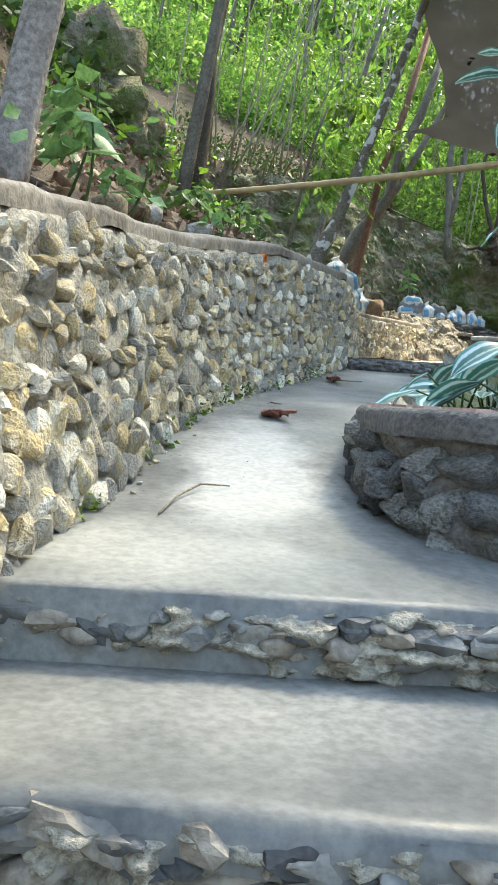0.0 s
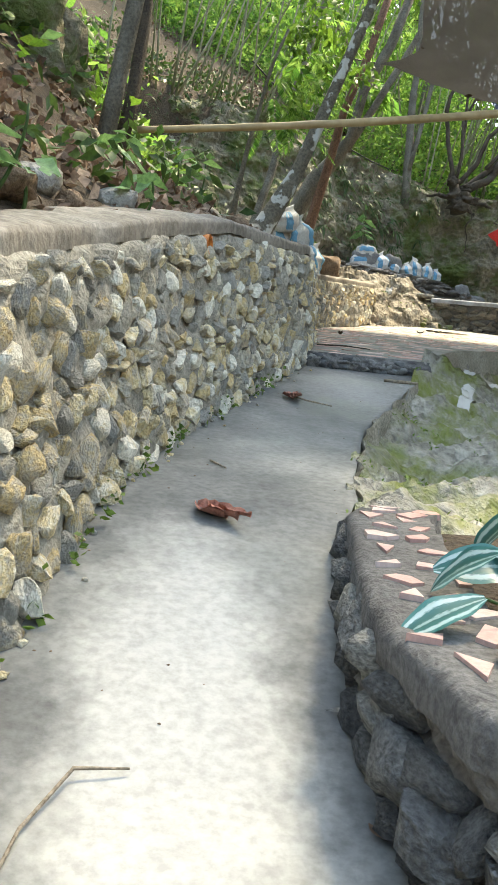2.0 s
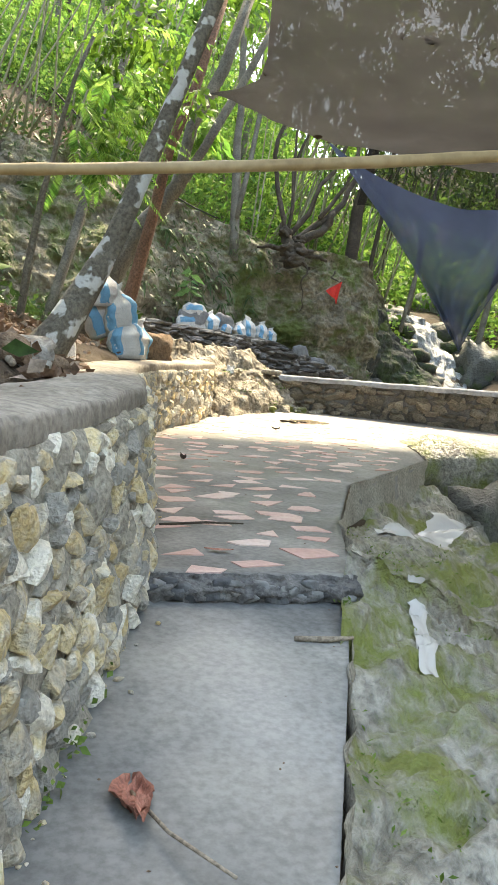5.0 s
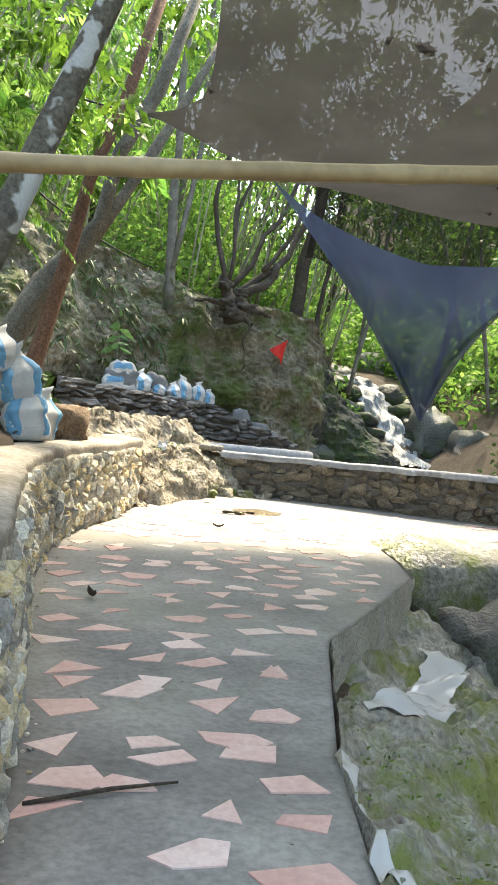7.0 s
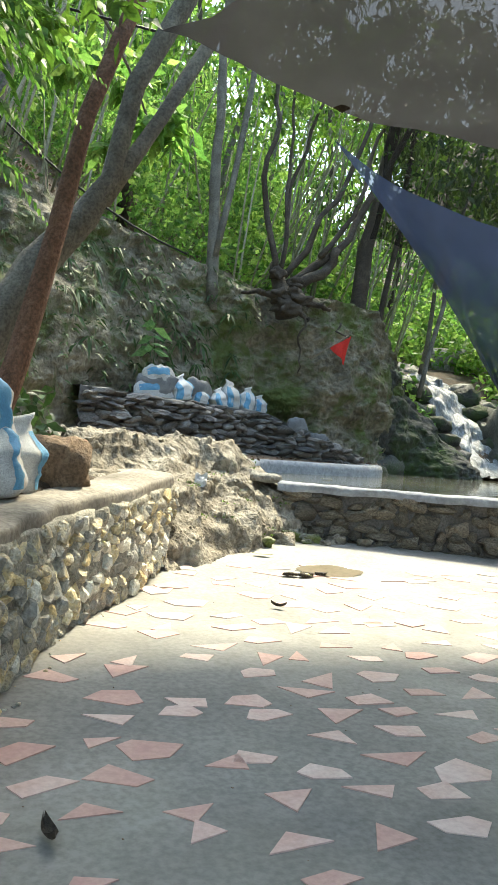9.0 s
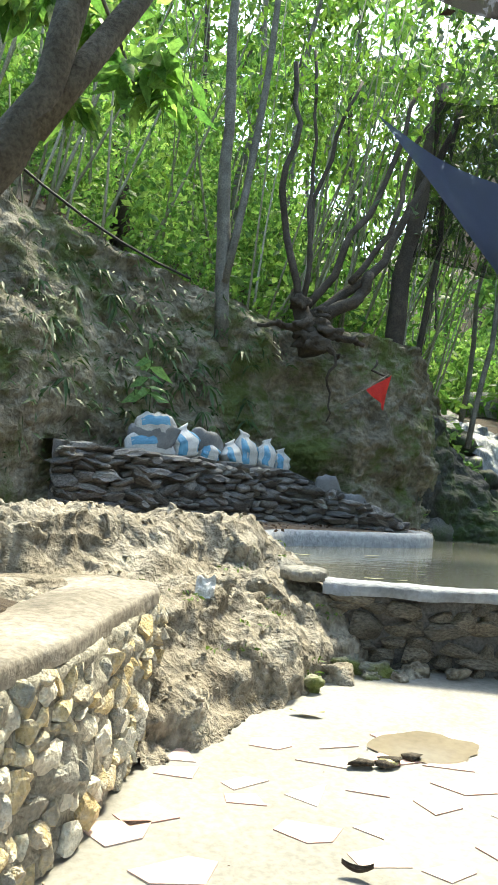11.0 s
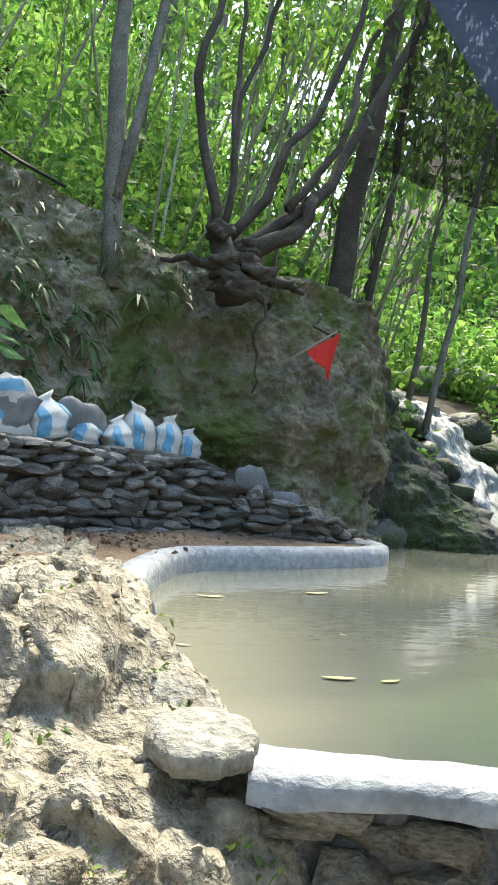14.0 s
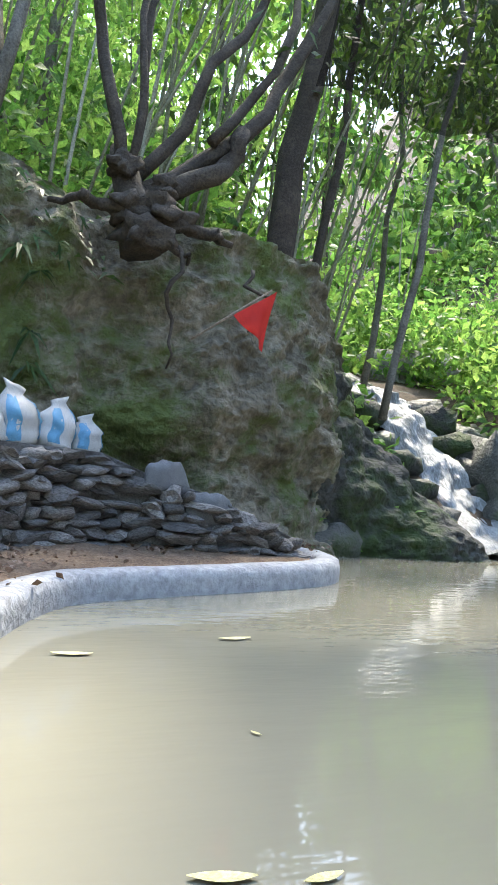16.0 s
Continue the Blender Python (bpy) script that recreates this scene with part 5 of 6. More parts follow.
# ---- foliage ----
def leaves_on(name, n, xy, size, material, label, category="shrub", lift=0.3, up=0.8, width=0.22, clump=0):
    """Leaves strewn over the ground of a stretch, in clumps."""
    (x0, x1), (y0, y1) = xy
    ps, ds = [], []
    k = clump or n // 60
    cx, cy = rng.uniform(x0, x1, k), rng.uniform(y0, y1, k)
    hh = rng.uniform(0.1, 1.0, k) * lift
    for i in range(k):
        m = n // k
        px, py = cx[i] + rng.normal(size=m) * 0.28, cy[i] + rng.normal(size=m) * 0.28
        for a, b2 in zip(px, py):
            if (wall_x(b2) - 0.35 < a and b2 < 17.5) or (12.0 < a < 15.0 and 26 < b2 < 33.4):
                continue
            ps.append((a, b2, ground_z(a, b2) + 0.03 + hh[i] * rng.random()))
    ds = rng.normal(size=(len(ps), 3)) + np.array([0, 0, up])
    s = size * rng.uniform(0.6, 1.4, len(ps))
    return tagged(new(name, scatter(name, ps, ds, s, s * width, material)), label, category, kind="stuff")


# Sunlit and shady stretches differ by the tone of their leaf material.
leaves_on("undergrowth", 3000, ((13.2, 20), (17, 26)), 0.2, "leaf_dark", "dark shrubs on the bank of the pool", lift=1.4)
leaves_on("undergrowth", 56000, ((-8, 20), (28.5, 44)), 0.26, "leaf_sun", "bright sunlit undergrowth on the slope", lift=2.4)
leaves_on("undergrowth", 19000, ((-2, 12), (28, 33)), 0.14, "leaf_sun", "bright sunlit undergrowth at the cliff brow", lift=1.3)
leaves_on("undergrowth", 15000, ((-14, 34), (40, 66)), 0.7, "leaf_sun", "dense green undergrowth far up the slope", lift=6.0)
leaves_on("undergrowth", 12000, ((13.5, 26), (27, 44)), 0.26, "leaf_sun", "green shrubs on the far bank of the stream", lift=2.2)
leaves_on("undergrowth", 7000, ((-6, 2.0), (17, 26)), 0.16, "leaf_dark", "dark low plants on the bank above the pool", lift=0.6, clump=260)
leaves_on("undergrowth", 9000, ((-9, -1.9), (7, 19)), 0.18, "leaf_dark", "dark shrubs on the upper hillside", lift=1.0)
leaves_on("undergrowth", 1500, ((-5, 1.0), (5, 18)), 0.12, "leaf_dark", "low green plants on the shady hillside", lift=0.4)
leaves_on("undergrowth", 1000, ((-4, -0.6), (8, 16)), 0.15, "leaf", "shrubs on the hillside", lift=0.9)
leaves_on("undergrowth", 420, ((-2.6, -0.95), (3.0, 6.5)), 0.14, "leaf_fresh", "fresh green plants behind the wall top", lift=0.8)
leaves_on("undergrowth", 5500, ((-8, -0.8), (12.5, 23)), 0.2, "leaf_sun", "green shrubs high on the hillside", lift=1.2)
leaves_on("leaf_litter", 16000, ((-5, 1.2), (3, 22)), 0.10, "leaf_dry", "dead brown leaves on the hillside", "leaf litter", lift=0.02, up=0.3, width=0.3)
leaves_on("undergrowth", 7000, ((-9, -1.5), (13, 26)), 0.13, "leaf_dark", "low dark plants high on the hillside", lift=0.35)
leaves_on("leaf_litter", 3000, ((-3, 6), (18, 28.5)), 0.10, "leaf_dry", "dead brown leaves on the bank", "leaf litter", lift=0.02, up=0.3, width=0.3)


def high_canopy(n, xr, yr, zr, size, material, label):
    k = n // 70
    c = np.stack([rng.uniform(*xr, k), rng.uniform(*yr, k), rng.uniform(*zr, k)], 1)
    i = rng.integers(0, k, n)
    p = c[i] + rng.normal(size=(n, 3)) * np.array([0.6, 0.6, 0.35])
    d = rng.normal(size=(n, 3)) + np.array([0, 0, -0.5])
    s = size * rng.uniform(0.6, 1.4, n)
    tagged(new("canopy", scatter("canopy", p, d, s, s * 0.2, material)), label, "canopy", kind="stuff")


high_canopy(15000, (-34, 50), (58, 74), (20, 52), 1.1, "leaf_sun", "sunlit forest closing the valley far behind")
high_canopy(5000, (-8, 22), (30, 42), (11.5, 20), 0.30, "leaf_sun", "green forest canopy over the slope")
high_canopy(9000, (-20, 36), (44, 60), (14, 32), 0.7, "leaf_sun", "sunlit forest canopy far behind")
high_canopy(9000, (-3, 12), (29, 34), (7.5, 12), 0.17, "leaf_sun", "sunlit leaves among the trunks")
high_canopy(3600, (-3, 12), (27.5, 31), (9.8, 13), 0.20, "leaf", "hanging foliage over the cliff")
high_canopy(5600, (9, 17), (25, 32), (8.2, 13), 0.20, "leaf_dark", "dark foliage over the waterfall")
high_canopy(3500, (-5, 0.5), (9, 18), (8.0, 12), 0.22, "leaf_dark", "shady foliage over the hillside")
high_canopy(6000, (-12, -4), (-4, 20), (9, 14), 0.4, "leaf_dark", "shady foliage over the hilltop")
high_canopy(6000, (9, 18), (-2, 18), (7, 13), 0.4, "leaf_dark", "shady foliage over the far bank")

# grass and ferns on the cliff
ps, ds = [], []
for k in range(700):
    u, v = 0.30 + 0.42 * rng.random(), 0.22 + 0.78 * rng.random() ** 0.8
    if u > 0.66 and v < 0.8:
        continue
    p = cliff_pt(u, v)
    for q in range(3):
        ps.append((p[0] + rng.normal() * 0.05, p[1] - 0.03, p[2] + rng.normal() * 0.05))
        ds.append((rng.normal(), -1.0, 0.3 + rng.normal() * 0.5))
s = 0.16 * rng.uniform(0.5, 1.5, len(ps))
tagged(new("cliff_plants", scatter("cliff_plants", ps, ds, s, s * 0.12, "leaf_dark", 0.9)), "small ferns and grass tufts rooted in the cliff", "fern", kind="stuff")
ps, ds = [], []
for k in range(46):
    p = cliff_pt(float(np.interp(rng.random(), [0, 1], [0.50, 0.685])), 0.42 + 0.5 * rng.random())
    for q in range(9):
        ps.append((p[0], p[1] - 0.06, p[2]))
        ds.append((rng.normal() * 1.1, -0.9, 0.15 + rng.normal() * 0.4))
s = 0.26 * rng.uniform(0.4, 1.3, len(ps))
tagged(new("cliff_bamboo", scatter("cliff_bamboo", ps, ds, s, s * 0.09, "leaf_dark", 1.3)), "drooping tufts of bamboo leaves on the cliff", "bamboo", kind="stuff")
ps, ds = [], []
for k in range(1500):
    u, v = rng.random(), rng.random()
    p = slope_pt(0.75 * u ** 1.5, v * 0.75)
    if fbm((p[0] * 1.1, p[1] * 1.1, 4), 3) > 0.05:
        for q in range(4):
            ps.append((p[0] + rng.normal() * 0.04, p[1] + rng.normal() * 0.04, p[2] - 0.01))
            ds.append((rng.normal() * 0.8, rng.normal() * 0.8, 1.0))
s = 0.035 * rng.uniform(0.5, 1.6, len(ps))
tagged(new("moss_grass", scatter("moss_grass", ps, ds, s, s * 0.15, "grass", 0.4)), "short grass and moss tufts on the wet rock", "grass", kind="stuff")


# ---- striped plants in the planter ----
def blade(length, width, curl, seed):
    """One broad blade with UVs across its half-width and along it."""
    nu, nv = 9, 12
    vs, uv = [], []
    for j in range(nv):
        t = j / (nv - 1)
        w = width * (math.sin(math.pi * min(1, t * 0.94 + 0.03)) ** 0.75) / 2
        for i in range(nu):
            s = 2 * i / (nu - 1) - 1
            vs.append((s * w, length * t * (1 - 0.15 * curl * t), -curl * length * 0.55 * t * t + 0.18 * w * abs(s) + 0.003 * math.sin(t * 14 + seed) * abs(s)))
            uv.append((abs(s), t))
    fs = [(j * nu + i, j * nu + i + 1, (j + 1) * nu + i + 1, (j + 1) * nu + i) for j in range(nv - 1) for i in range(nu - 1)]
    me = mesh("leaf", vs, fs, "striped")
    lay = me.uv_layers.new(name="UVMap")
    for lp in me.loops:
        lay.data[lp.index].uv = uv[lp.vertex_index]
    return me


BLADES = [blade(0.20 + 0.02 * k, 0.105 + 0.012 * k, 0.12 + 0.16 * k, k) for k in range(4)]


def striped_plant(at, n, height, label, seed):
    r2 = np.random.default_rng(seed)
    root = base("calathea_plant", pose(*at), label, "plant", "plants in the planter")
    for k in range(n):
        a = 2 * math.pi * (k + r2.random() * 0.7) / n
        h = height * (0.35 + 0.65 * r2.random())
        reach = 0.08 + 0.14 * r2.random()
        tip = Vector((reach * math.cos(a), reach * math.sin(a), h))
        part("stem", *tube([(0, 0, -0.02), tip * 0.5 + Vector((0, 0, 0.04)), tip], [0.006, 0.005, 0.004], 5), "leaf_dark", root)
        ob = new("leaf", BLADES[int(r2.integers(4))])
        ob.parent = root
        ob.matrix_local = Matrix.Translation(tip) @ pose(0, 0, 0, 0, 0, math.degrees(a) - 90) @ pose(0, 0, 0, 12 - 42 * r2.random(), 18 * r2.normal(), 0)
    return root


for k, (x, y, n, h) in enumerate([(0.84, 3.55, 8, 0.26), (1.0, 3.15, 10, 0.36), (1.02, 3.75, 9, 0.40), (1.3, 3.35, 10, 0.48), (1.25, 2.95, 9, 0.36), (1.5, 4.0, 9, 0.46)]):
    striped_plant((x, y, PL_TOP - 0.07), n, h, "leafy plant with silver-striped blue-green leaves", 100 + k)
tall = base("shrub", pose(0.97, 3.35, PL_TOP - 0.07), "tall shrub with long glossy leaves in the planter", "shrub")
part("stem", *tube(bend((0, 0, 0), (-0.05, 0.1, 1.55), (0.06, 0, 0)), taper(0.012, 0.006), 6), "leaf_dark", tall)
for k, (x, y, z, yaw, dip) in enumerate([(-0.03, 0.02, 0.84, 100, -42), (-0.06, 0.08, 1.30, 95, -68), (-0.05, 0.1, 1.42, 80, 5), (0.0, 0.05, 1.05, 230, -20), (-0.05, 0.1, 1.5, 40, 20), (0.0, 0.05, 0.7, 250, -20)]):
    ob = new("leaf", BLADES[k % 4])
    ob.parent = tall
    ob.matrix_local = pose(x, y, z, 0, 0, yaw) @ pose(0, 0, 0, dip, 15, 0) @ Matrix.Diagonal((0.65, 0.95, 1, 1))
# leafy sapling behind the wall top and on the bank
def sapling(at, h, n, size, label, seed, mat_="leaf_fresh"):
    r2 = np.random.default_rng(seed)
    root = base("sapling", pose(*at), label, "plant", "saplings on the bank")
    part("stem", *tube(bend((0, 0, -0.05), (0.1 * r2.normal(), 0, h), (0.05, 0, 0)), taper(0.012, 0.005), 6), "leaf_dark", root)
    c = np.stack([r2.normal(size=n) * 0.04, r2.normal(size=n) * 0.04, h * (0.5 + 0.5 * r2.random(n))], 1)
    d = r2.normal(size=(n, 3)) * np.array([1, 1, 0.25])
    s = size * r2.uniform(0.7, 1.3, n)
    ob = new("foliage", scatter("foliage", c, d, s, s * 0.24, mat_, 0.4))
    ob.parent = root


for k, (x, y, h, n, s) in enumerate([(-1.02, 4.6, 0.6, 18, 0.20), (-0.9, 5.0, 0.4, 14, 0.17), (-1.2, 5.0, 0.75, 22, 0.22), (-0.8, 5.4, 0.25, 12, 0.15), (-0.15, 10.3, 0.55, 16, 0.18), (-0.3, 9.2, 0.4, 14, 0.16), (-0.35, 11.2, 0.4, 14, 0.16), (-0.4, 6.6, 0.25, 12, 0.14), (-0.6, 7.4, 0.3, 14, 0.16)]):
    sapling((x, y, ground_z(x, y)), h, n, s, "young plant with broad green leaves on the bank", 200 + k)
sapling((4.3, 24.85, 3.7), 1.7, 16, 0.30, "thin sapling with broad pale leaves by the sandbags", 300)

# ---- small things on the ground ----
def curled_leaf(at, size, turn, label, mat_="leaf_red", stalk=0.0):
    root = base("dry_leaf", pose(*at, 0, 0, turn), label, "leaf")
    for k in range(3):
        v_, f_ = grid(10, 8, lambda u, v: ((v - 0.5) * size * (0.9 - 0.3 * k) * math.sin(math.pi * (0.08 + 0.9 * u)) + k * 0.1 * size, (u - 0.5) * size * 1.3 - k * 0.05, 0.006 + size * (0.2 - 0.04 * k) * abs(2 * v - 1) ** 1.5 + size * 0.10 * fbm((u * 5, v * 5, k + size * 9), 3) + 0.012 * k))
        part("blade", v_, f_, mat_, root)
    if stalk:
        part("stalk", *tube([(0, 0, 0.02), (0.1, -stalk * 0.5, 0.012), (0.26, -stalk, 0.008)], [0.007, 0.006, 0.005], 6), "wood_dry", root)


curled_leaf((0.09, 4.95, ramp_z(4.95)), 0.15, 35, "large curled red-brown dead leaf on the concrete")
curled_leaf((0.68, 7.54, ramp_z(7.54)), 0.15, -8, "curled red dead leaf with a long stalk on the concrete", stalk=0.42)

# ---- broken tiles ----
SHARD = []
r4 = random.Random(8)
for k in range(14):
    n = r4.choice((4, 4, 5, 5, 3))
    a0 = r4.random() * 6.28
    ring = []
    for i in range(n):
        a = a0 + 6.283 * (i + 0.5 * r4.random()) / n
        r = 0.105 * (0.7 + 0.5 * r4.random())
        ring.append((r * 1.25 * math.cos(a), r * 0.85 * math.sin(a)))
    vs = [(x, y, 0.002) for x, y in ring] + [(x * 1.02, y * 1.02, -0.02) for x, y in ring]
    fs = [tuple(range(n))] + [(i, n + i, n + (i + 1) % n, (i + 1) % n) for i in range(n)]
    SHARD.append(mesh("tile_shard", vs, fs, "tile", smooth=False))
terrace = bpy.data.objects["terrace"]
count = 0
for j in range(28):
    y = 9.30 + 0.29 * j
    x = wall_x(y) + 0.16 + 0.1 * rng.random()
    while x < terrace_right(y) - 0.15 and count < 300:
        yy = y + 0.07 * rng.normal()
        if rng.random() < 0.92:
            ob = new("tile_shard", SHARD[int(rng.integers(14))])
            ob.parent = terrace
            s = rng.uniform(0.9, 1.4)
            ob.matrix_local = Matrix.Translation((x + 0.04 * rng.normal(), yy, terrace_z(yy) + 0.003)) @ pose(0, 0, 0, math.degrees(math.atan((terrace_z(yy + 0.1) - terrace_z(yy - 0.1)) / 0.2)), 0, 0) @ pose(0, 0, 0, 0, 0, rng.uniform(-25, 25) + 180 * rng.integers(2)) @ Matrix.Diagonal((s, s, 1, 1))
            count += 1
        x += 0.29 + 0.16 * rng.random()
cap = bpy.data.objects["planter_cap"]
for k in range(44):
    u = 0.04 + 0.92 * (k // 2 + 0.3 * rng.random()) / 22
    v = 0.25 + 0.5 * (k % 2) + 0.08 * rng.normal()
    o = (float(np.interp(u, xs, [p[0] for p in PL])), float(np.interp(u, xs, [p[1] for p in PL])))
    i2 = (float(np.interp(u, xs, [p[0] for p in IN])), float(np.interp(u, xs, [p[1] for p in IN])))
    ob = new("tile_shard", SHARD[int(rng.integers(14))])
    ob.parent = cap
    s = rng.uniform(0.4, 0.62)
    ob.matrix_local = Matrix.Translation((o[0] + (i2[0] - o[0]) * v, o[1] + (i2[1] - o[1]) * v, PL_TOP + 0.010)) @ pose(0, 0, 0, 0, 0, rng.uniform(0, 360)) @ Matrix.Diagonal((s, s, 1, 1))

# ---- litter and debris ----
def stick(pts, r, label, material="wood_dry", name="twig", category="twig"):
    v_, f_ = tube(pts, [r] * (len(pts) - 1) + [r * 0.6], 6, 0.3, pts[0][0])
    return thing(name, v_, f_, material, label, category)


stick([(-0.34, 3.02, ramp_z(3.0) + 0.01), (-0.30, 3.3, ramp_z(3.3) + 0.012), (-0.22, 3.48, ramp_z(3.48) + 0.02), (-0.10, 3.50, ramp_z(3.5) + 0.012)], 0.0045, "thin curved dry twig on the concrete")
stick([(0.10, 5.75, ramp_z(5.75) + 0.008), (0.17, 5.63, ramp_z(5.63) + 0.008)], 0.006, "short pale straw on the concrete")
stick([(1.55, 8.62, ramp_z(8.62) + 0.012), (1.7, 8.60, ramp_z(8.6) + 0.014), (1.83, 8.62, ramp_z(8.62) + 0.012)], 0.014, "flat pale stick at the foot of the step")
stick([(1.2, 10.15, terrace_z(10.15) + 0.01), (1.5, 10.2, terrace_z(10.2) + 0.02), (1.75, 10.25, terrace_z(10.25) + 0.01)], 0.008, "dark twig on the terrace", "bark_dark")
for k in range(26):
    y = rng.uniform(4.5, 14.5)
    x = wall_x(y) - 0.6 - 1.6 * rng.random()
    L = rng.uniform(0.4, 1.3)
    a = rng.uniform(-0.4, 1.2)
    p0 = Vector((x, y, 0))
    p1 = p0 + Vector((math.cos(a) * L * 0.6, -math.sin(a) * L, 0))
    p1.x = min(p1.x, wall_x(p1.y) - 0.45)
    pts = [p0, p0.lerp(p1, 0.5) + Vector((0.04, 0, 0)), p1]
    stick([(p.x, p.y, ground_z(p.x, p.y) + 0.03) for p in pts], rng.uniform(0.008, 0.028), "dead stick on the hillside", "wood_dry" if k % 2 else "bark_dark")
for k in range(16):
    y = rng.uniform(17.8, 21.5)
    x = rng.uniform(0.6, 2.1)
    stick([(x, y, ground_z(x, y) + 0.04), (x + 0.2, y - 0.3, ground_z(x + 0.2, y - 0.3) + 0.10), (x + 0.35 + 0.2 * rng.random(), y - 0.7, ground_z(x + 0.35, y - 0.7) + 0.02)], rng.uniform(0.01, 0.035), "tangled root on the earth bank", "wood_dry" if k % 3 else "bark_dark", "root", "root")
crumbs = Lot()
for k in range(110):
    y = rng.uniform(2.3, 9.0) if k < 50 else rng.uniform(9.3, 17.5)
    l, r = wall_x(y), (path_right(y) if y < 9.1 else min(terrace_right(y), 4.8))
    x = l + (r - l) * rng.random()
    zz = ramp_z(y) if y < 9.1 else terrace_z(y)
    s = rng.uniform(0.002, 0.005)
    crumbs.add(*rock(k, 1, 0.5, (s * 1.5, s, s * 0.5)), m=pose(x, y, zz + s * 0.3, 0, 0, rng.uniform(0, 180)))
thing("crumbs", crumbs.v, crumbs.f, "litter", "scattered crumbs of soil and leaf on the concrete", "debris", "stuff")
chips = Lot()
for k in range(80):
    y = rng.uniform(3.0, 16.0)
    x = wall_x(y) + abs(rng.normal()) * 0.05 + 0.02
    s = rng.uniform(0.006, 0.02)
    chips.add(*rock(k, 1, 0.5, (s, s, s * 0.7), 4), m=pose(x, y, (ramp_z(y) if y < 9.1 else terrace_z(y)) + s * 0.3, 0, 0, rng.uniform(0, 180)))
thing("stone_chips", chips.v, chips.f, "limestone_far", "loose stone chips at the foot of the wall", "debris", "stuff")
clods = Lot()
for k in range(1100):
    p = mound_pt(0.25 + 0.72 * rng.random(), 0.9 * rng.random() ** 1.5)
    s = rng.uniform(0.006, 0.022) * (1 if rng.random() < 0.9 else 1.8)
    clods.add(*rock(k % 40, 1, 0.6, (s * 1.2, s, s * 0.8), 4), m=pose(p[0], p[1], p[2] + s * 0.1, rng.uniform(-30, 30), rng.uniform(-30, 30), rng.uniform(0, 180)))
tagged(thing("clods", clods.v, clods.f, "clay", "loose clods and stones on the earth mound", "rubble", "stuff", smooth=False))
ps = []
for k in range(45):
    u, v = 0.3 + 0.6 * rng.random(), 0.55 * rng.random()
    p = mound_pt(u, v)
    for q in range(14):
        ps.append((p[0] + rng.normal() * 0.05, p[1] + rng.normal() * 0.05, p[2] + 0.005))
s = 0.035 * rng.uniform(0.5, 1.5, len(ps))
tagged(new("mound_grass", scatter("mound_grass", ps, rng.normal(size=(len(ps), 3)) + np.array([0, -0.4, 0.9]), s, s * 0.2, "grass")), "small green weeds on the earth mound", "grass", kind="stuff")
ps = []
for k in range(22):
    y = rng.uniform(2.8, 8.5)
    for q in range(10):
        yy = y + rng.normal() * 0.05
        ps.append((wall_x(yy) + 0.03 + 0.04 * rng.random(), yy, ramp_z(yy) + 0.02 + 0.1 * rng.random() ** 2))
s = 0.03 * rng.uniform(0.5, 1.5, len(ps))
tagged(new("wall_weeds", scatter("wall_weeds", ps, rng.normal(size=(len(ps), 3)) + np.array([0.8, 0, 0.6]), s, s * 0.3, "grass")), "small weeds along the foot of the wall", "grass", kind="stuff")
ps = [(p[0] + rng.normal() * 0.4, p[1] + 0.8 + abs(rng.normal()) * 0.6, 2.80 + 0.02 * rng.random()) for k in range(26) for p in RI[34:78]]
s = 0.05 * rng.uniform(0.5, 1.5, len(ps))
tagged(new("leaf_litter", scatter("leaf_litter", ps, rng.normal(size=(len(ps), 3)) * np.array([1, 1, 0.25]), s, s * 0.35, "leaf_dry", 0.05)), "brown dead leaves over the planting bed", "leaf litter", kind="stuff")


def flat_leaf(at, length, turn, material, label, curl=0.15):
    v_, f_ = grid(7, 9, lambda u, v: ((u - 0.5) * length * 0.34 * math.sin(math.pi * (0.04 + 0.93 * v)), (v - 0.5) * length, curl * length * ((2 * u - 1) ** 2 * 0.2 + 0.25 * (2 * v - 1) ** 2)))
    ob = thing("fallen_leaf", v_, f_, material, label, "leaf")
    ob.matrix_world = pose(*at, 0, 0, turn)
    return ob


LW = "pale yellow leaf floating on the pool"
for x, y, L, tn in ((5.72, 20.15, 0.18, 75), (5.97, 20.08, 0.13, 100), (5.9, 22.6, 0.22, 80), (6.95, 22.9, 0.22, 95), (5.15, 20.9, 0.09, 60), (6.3, 21.2, 0.06, 20)):
    flat_leaf((x, y, 2.588), L, tn, "leaf_yellow", LW, 0.08)
flat_leaf((4.15, 17.55, terrace_z(17.55) + 0.02), 0.2, 70, "leaf_yellow", "yellow leaf on the pale concrete")
flat_leaf((0.42, 3.35, ramp_z(3.35) + 0.012), 0.06, 20, "leaf_dry", "small brown leaf beside the planter")
flat_leaf((0.40, 3.75, ramp_z(3.75) + 0.012), 0.07, 110, "palerock", "small pale stone flake beside the planter")
flat_leaf((1.42, 9.55, terrace_z(9.55) + 0.012), 0.16, 80, "leaf_red", "orange-brown leaf on the terrace")
flat_leaf((1.9, 12.9, terrace_z(12.9) + 0.02), 0.16, 10, "bark_dark", "dark curled leaf on the terrace", 0.8)
flat_leaf((3.75, 15.9, terrace_z(15.9) + 0.02), 0.12, 60, "bark_dark", "dark curled leaf on the terrace", 0.8)
v_, f_ = grid(9, 9, lambda u, v: ((u - 0.5) * 0.17, 0.05 * fbm((u * 4, v * 4, 2), 3) - 0.06 * v, (v - 0.5) * 0.2 + 0.02 * math.sin(u * 9)))
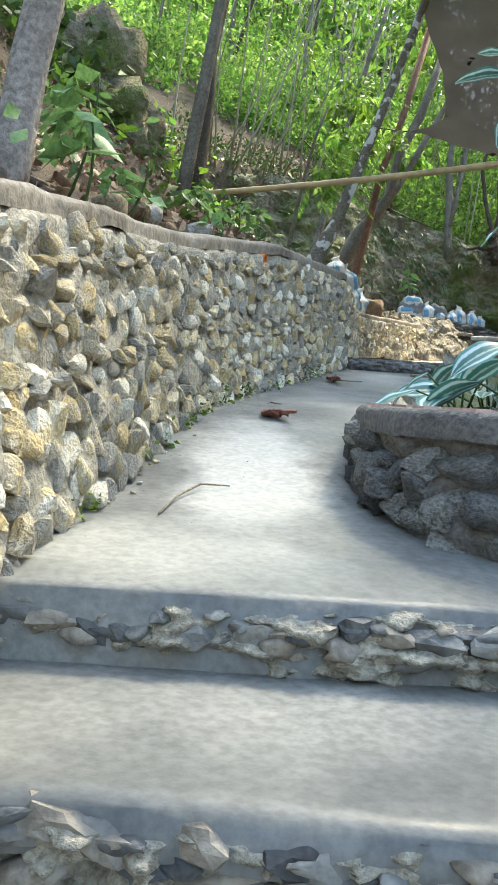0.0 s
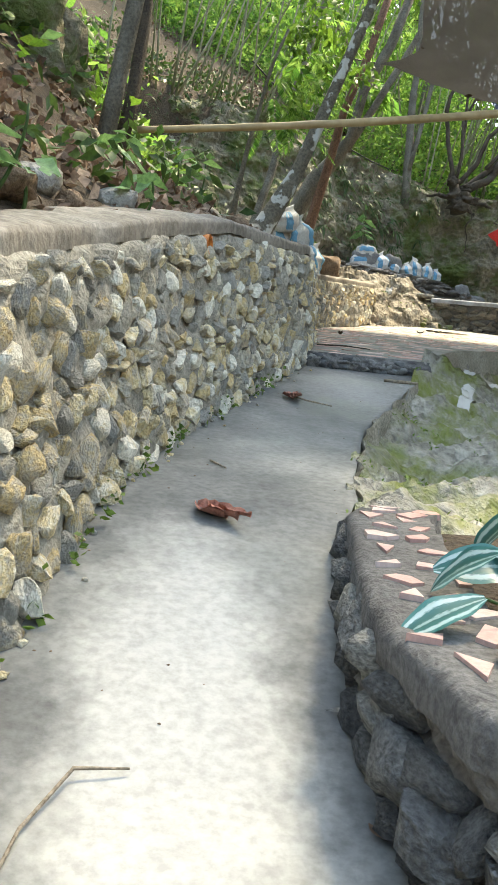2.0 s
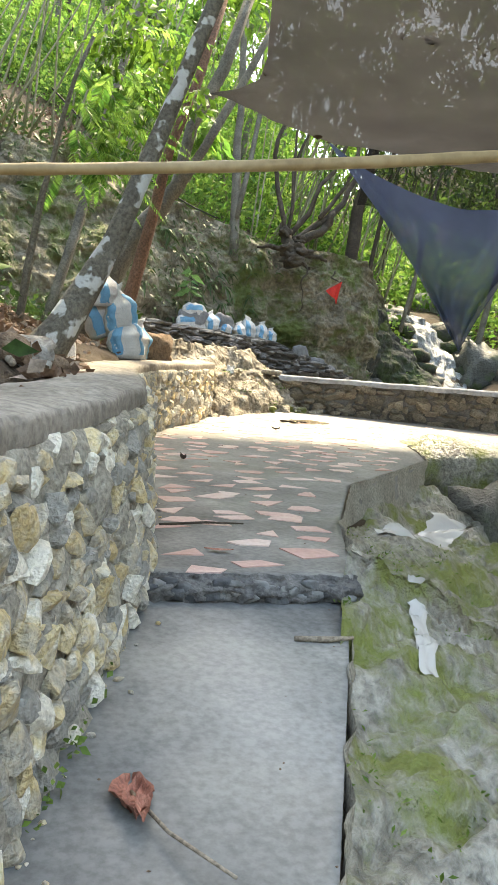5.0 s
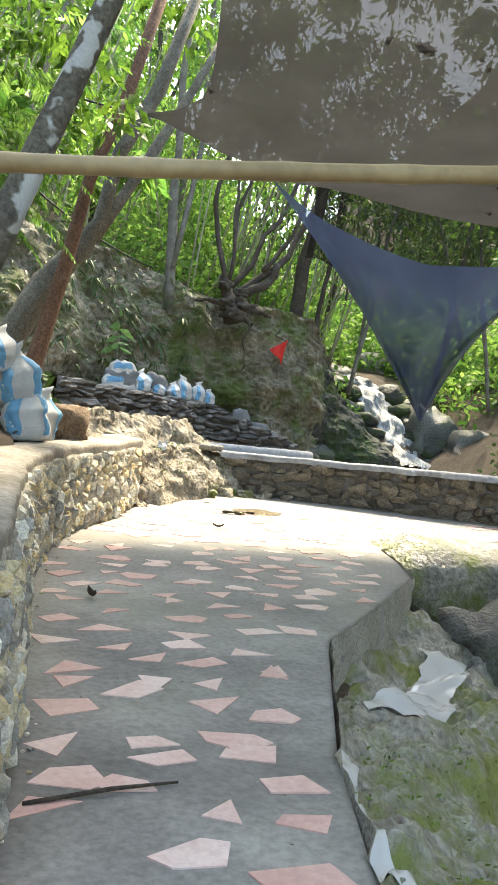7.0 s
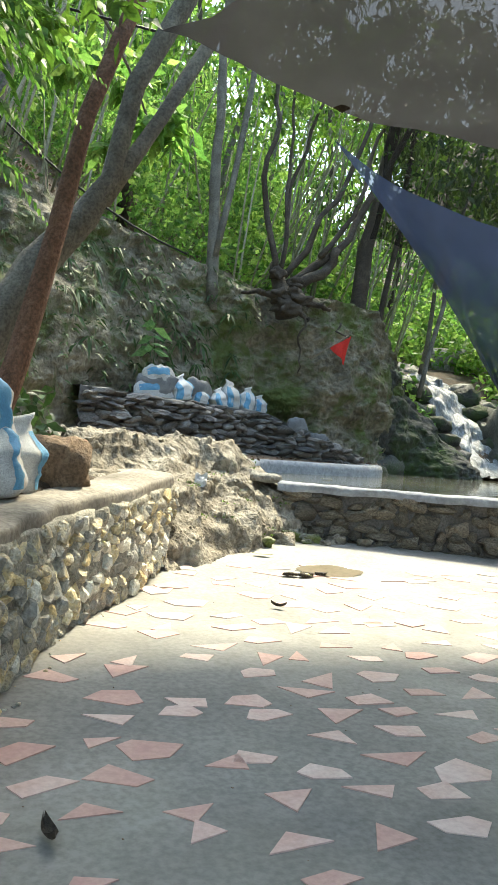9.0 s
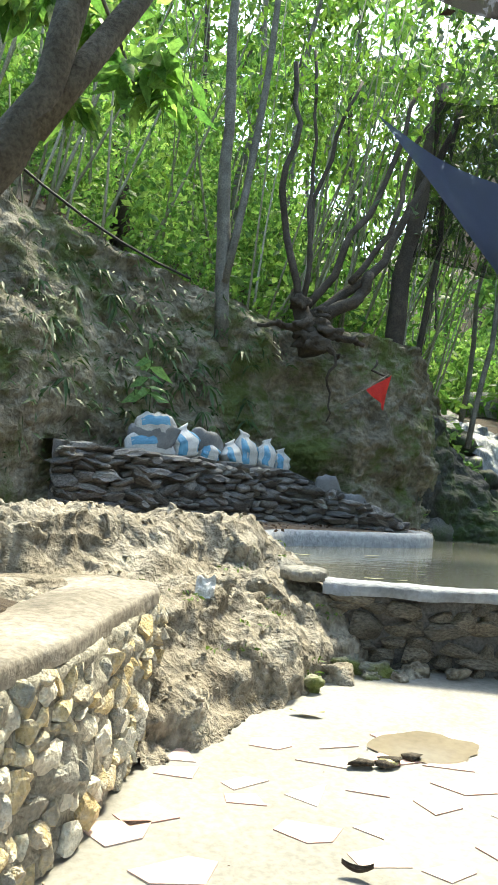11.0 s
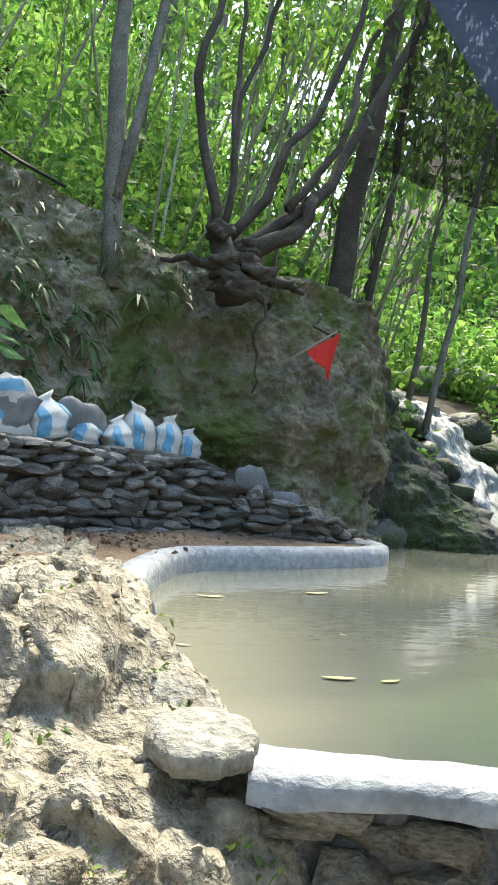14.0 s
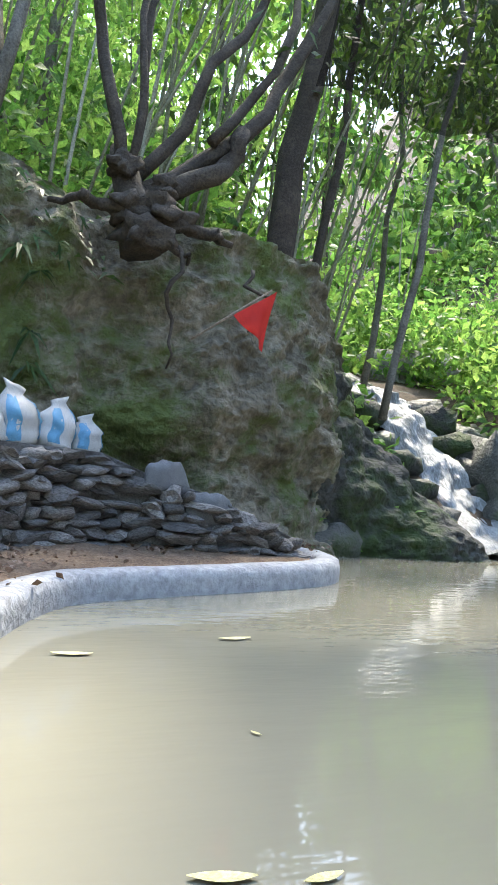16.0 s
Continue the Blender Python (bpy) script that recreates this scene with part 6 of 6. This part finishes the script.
ob = thing("paper_scrap", v_, f_, "plastic", "crumpled white plastic scrap on the mound", "litter")
ob.matrix_world = pose(3.62, 18.0, 2.70, -50, 0, -20) @ Matrix.Diagonal((0.7, 0.7, 0.7, 1))
pts = [(x, y, terrace_z(y) + 0.006) for x, y in blob(4.62, 17.08, 0.32, 0.18, 5)]
thing("puddle", pts, [tuple(range(len(pts)))], "mud", "shallow muddy puddle on the concrete", "water", "structure", smooth=False)
deb = base("leaf_debris", pose(4.33, 16.86, terrace_z(16.86)), "small heap of dark wet leaves and yellow bits", "debris")
for k in range(7):
    v_, f_ = rock(k + 80, 1, 0.6, (0.06, 0.04, 0.02))
    q = part("clump", v_, f_, "leaf_yellow" if k == 3 else "bark_dark", deb)
    q.location = (0.16 * rng.normal() * 0.6, 0.05 * rng.normal(), 0.02)
husk = base("coconut_husk", pose(-0.95, 5.15, ground_z(-0.95, 5.15) + 0.06), "dry brown coconut husk behind the wall top", "coconut")
v_, f_ = rock(91, 2, 0.15, (0.12, 0.10, 0.13))
part("shell", v_, f_, "wood_dry", husk)
for k, (x, y, sz) in enumerate([(-1.75, 9.5, (0.45, 0.4, 0.5)), (-1.5, 10.2, (0.4, 0.3, 0.5)), (-2.1, 9.9, (0.6, 0.5, 0.8))]):
    boulder("boulder", (x, y, ground_z(x, y) + sz[2] * 0.1), sz, "cliff", "craggy grey rock outcrop on the hillside", 120 + k, 0.6)
for k in range(16):
    y = rng.uniform(5.2, 10.5)
    s = rng.uniform(0.05, 0.11)
    x = wall_x(y) - 0.55 - 0.2 * rng.random()
    boulder("stone", (x, y, ground_z(x, y) + s * 0.4), (s * 1.3, s, s * 0.8), "palerock" if k % 2 else "litter", "loose stone lying behind the wall cap", 140 + k, 0.5, 2)

# leaves and dirt that lie on the tarpaulin
tp = bpy.data.objects["tarpaulin"]
ps = []
tv = [v.co.copy() for v in tp.data.vertices]
for k in range(26):
    c = tv[int(rng.integers(len(tv)))]
    for q in range(int(rng.integers(2, 7))):
        ps.append((c.x + rng.normal() * 0.12, c.y + rng.normal() * 0.08, c.z + 0.03))
s = 0.16 * rng.uniform(0.4, 1.4, len(ps))
dl = new("dead_leaves", scatter("dead_leaves", ps, rng.normal(size=(len(ps), 3)) * np.array([1, 1, 0.05]), s, s * 0.25, "bark_dark", 0.0))
dl.parent = tp
tagged(dl, "dead leaves caught on the cloth", kind="stuff")
rope = new("rope", mesh("rope", *tube([(2.72, 17.2, 6.5), (2.0, 17.25, 6.55)], [0.012, 0.012], 6), "cable"))
rope.parent = tp
